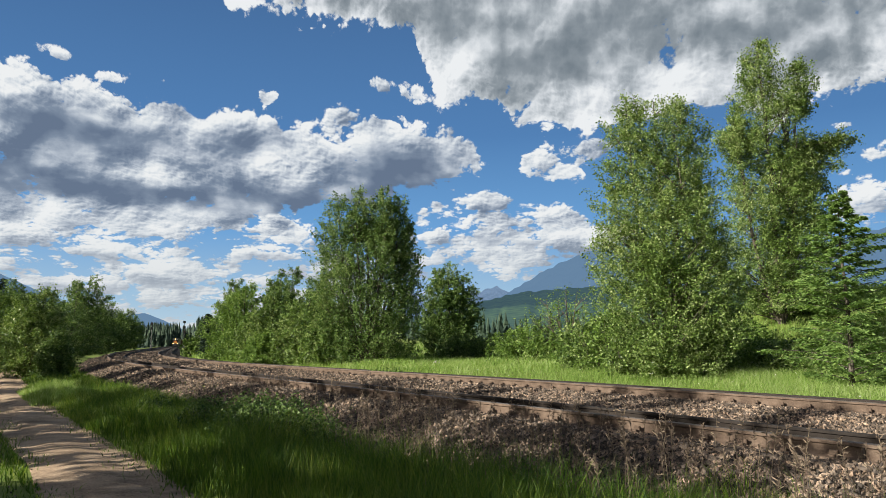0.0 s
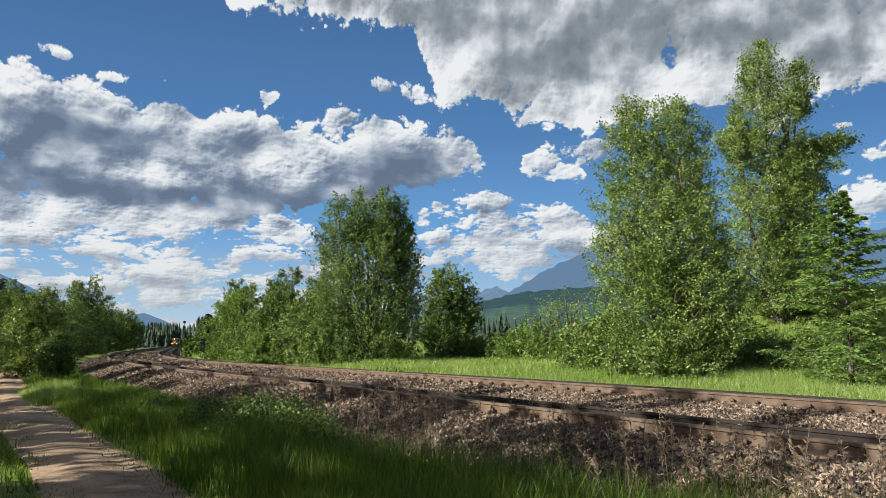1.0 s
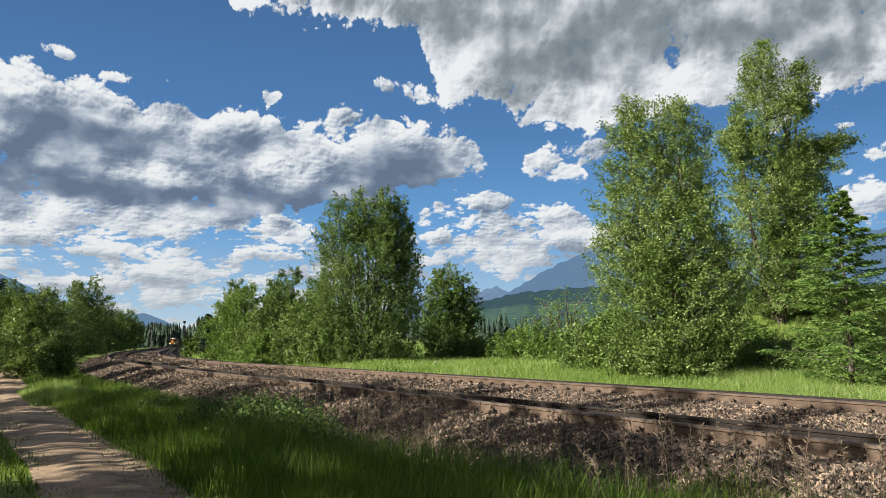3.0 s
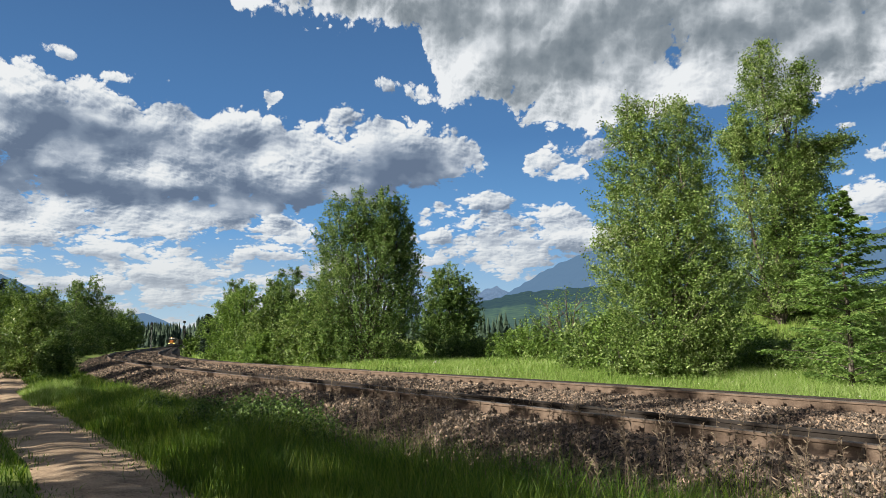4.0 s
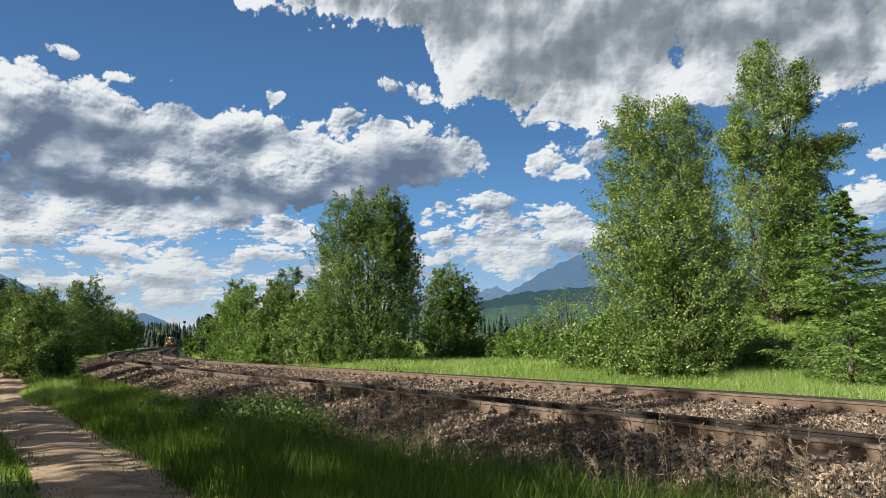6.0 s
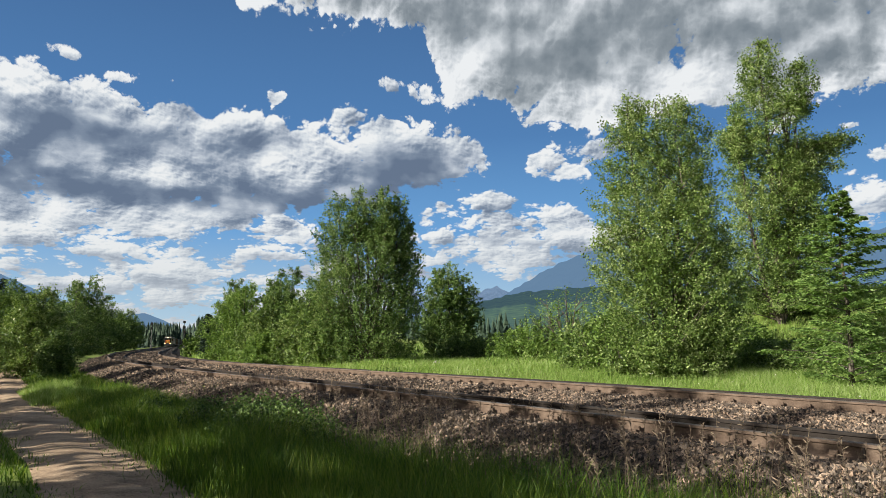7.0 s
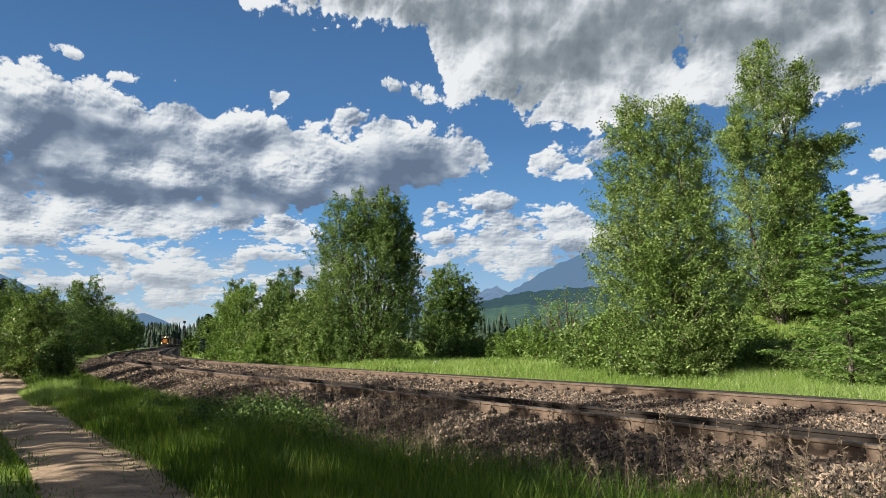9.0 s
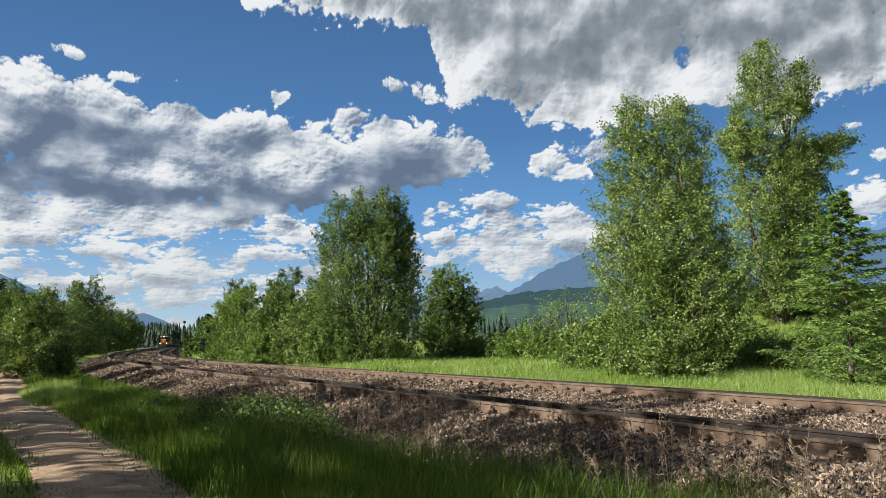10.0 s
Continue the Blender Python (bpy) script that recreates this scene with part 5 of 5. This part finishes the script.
# ---- crushed stone, last ----
def stone_mesh(seed):
    rng = np.random.default_rng(seed)
    V = np.array([(0.5, 0, 0), (-0.5, 0, 0), (0, 0.5, 0), (0, -0.5, 0), (0, 0, 0.5), (0, 0, -0.5)], float)
    T = np.array([(0, 2, 4), (2, 1, 4), (1, 3, 4), (3, 0, 4), (2, 0, 5), (1, 2, 5), (3, 1, 5), (0, 3, 5)])
    V = V * rng.uniform(0.85, 1.3, (6, 1)) * np.array([1.2, 0.95, 0.72]) + rng.normal(size=V.shape) * 0.13
    return V, T


STONES = [stone_mesh(600 + k) for k in range(8)]


def scatter(n, s0, s1, w0, w1, lo, hi, seed, limit=None):
    """Many stones as one mesh's arrays."""
    rng = np.random.default_rng(seed)
    s, w, x, y = along(n, s0, s1, w0, w1, seed)
    for edge in (0.0, 1.5, 4.86, 6.36):
        k = np.abs(w - edge) > 0.11
        s, w, x, y = s[k], w[k], x[k], y[k]
    z = land_height(s, w, x, y)
    out = []
    for i, (V, T) in enumerate(STONES):
        k = slice(i, None, len(STONES))
        m = len(x[k])
        size = rng.uniform(lo, hi, m) ** 1.0
        q = rng.normal(size=(m, 4))
        q /= np.linalg.norm(q, axis=1)[:, None]
        a, b, c, d = q.T
        R = np.stack([np.stack([1 - 2 * (c * c + d * d), 2 * (b * c - a * d), 2 * (b * d + a * c)], -1), np.stack([2 * (b * c + a * d), 1 - 2 * (b * b + d * d), 2 * (c * d - a * b)], -1), np.stack([2 * (b * d - a * c), 2 * (c * d + a * b), 1 - 2 * (b * b + c * c)], -1)], 1)
        P = np.einsum("mij,vj->mvi", R, V) * size[:, None, None]
        P += np.stack([x[k], y[k], z[k] + size * rng.uniform(0.1, 0.45, m)], 1)[:, None]
        F = T[None] + (np.arange(m) * len(V))[:, None, None]
        out.append((P.reshape(-1, 3), F.reshape(-1, 3)))
    return joined(out)


def build_stones():
    out = [scatter(56000, -5, 8, -2.6, -0.1, 0.028, 0.062, 700), scatter(11000, 0, 9, -3.7, -2.5, 0.026, 0.058, 712), scatter(38000, -4, 9, 1.5, 4.8, 0.03, 0.064, 701),
           scatter(26000, 8, 24, -2.6, -0.1, 0.036, 0.075, 702), scatter(20000, 9, 26, 1.6, 4.8, 0.04, 0.08, 703),
           scatter(11000, 24, 60, -2.6, -0.1, 0.065, 0.13, 704), scatter(8000, 26, 60, 1.6, 4.8, 0.065, 0.13, 705), scatter(7000, 60, 140, -2.6, -0.3, 0.07, 0.14, 709), scatter(8000, 60, 140, 1.7, 4.6, 0.07, 0.14, 710), scatter(3000, 55, 140, 0.2, 1.3, 0.05, 0.10, 711),
           scatter(4000, -4, 26, 6.5, 8.0, 0.06, 0.11, 706), scatter(3500, -4, 20, 0.1, 1.4, 0.05, 0.10, 707), scatter(2500, -4, 20, 4.9, 6.2, 0.05, 0.10, 708)]
    ob = under("loose_ballast", fast_mesh("loose_ballast", *joined(out), STONE), BED, "sharp brown-grey crushed stones", "stuff")
    litter = scatter(2600, -5, 26, -6.75, -5.15, 0.008, 0.028, 730)
    tagged(new("path_pebbles", fast_mesh("path_pebbles", *litter, STONE)), "small pebbles and clods on the dirt track", "pebbles", kind="stuff")
    rng = np.random.default_rng(720)
    meshes = [fast_mesh("stone", V, T, STONE_ONE) for V, T in STONES]
    for i in range(300):
        s, w = rng.uniform(-3.5, 3.0), rng.uniform(-2.0, -0.15)
        x, y = plan_at(s, w)
        k = rng.uniform(0.036, 0.066)
        z = float(land_height(np.array([s]), np.array([w]), np.array([x]), np.array([y]))[0]) + k * 0.3
        m = pose(x, y, z, *rng.uniform(0, 360, 3)) @ Matrix.Scale(k, 4)
        under("stone", meshes[i % len(meshes)], BED, m=m)


build_stones()


# ---- what moves ----
def motions():
    walk(SKY, [(0.0, pose(-19, 0, 0)), (5.0, pose(0, 0, 0)), (10.0, pose(19, 0, 0))])
    for k, (ob, back) in enumerate(TRAIN):
        half = 7.0 if k < 2 else 6.2
        walk(ob, [(t, train_pose(train_front(t) + 11.0 + back, half)) for t in range(11)])
    # the two tall crowns lean a little in the wind
    for ob, lean in ((SWAY_B, ((0, 0.0), (1, 0.0), (2, 0.32), (4, 0.32), (5, 0.05), (6, 0.15), (7, 0.12), (8.5, -0.03), (10, 0.2))), (SWAY_A, ((0, -0.12), (2, 0.02), (4, 0.1), (5.5, 0.2), (7, 0.2), (9, -0.08), (10, 0.0)))):
        here = ob.matrix_basis.copy()
        walk(ob, [(t, here @ pose(0, 0, 0, 0, a, 0)) for t, a in lean])


motions()
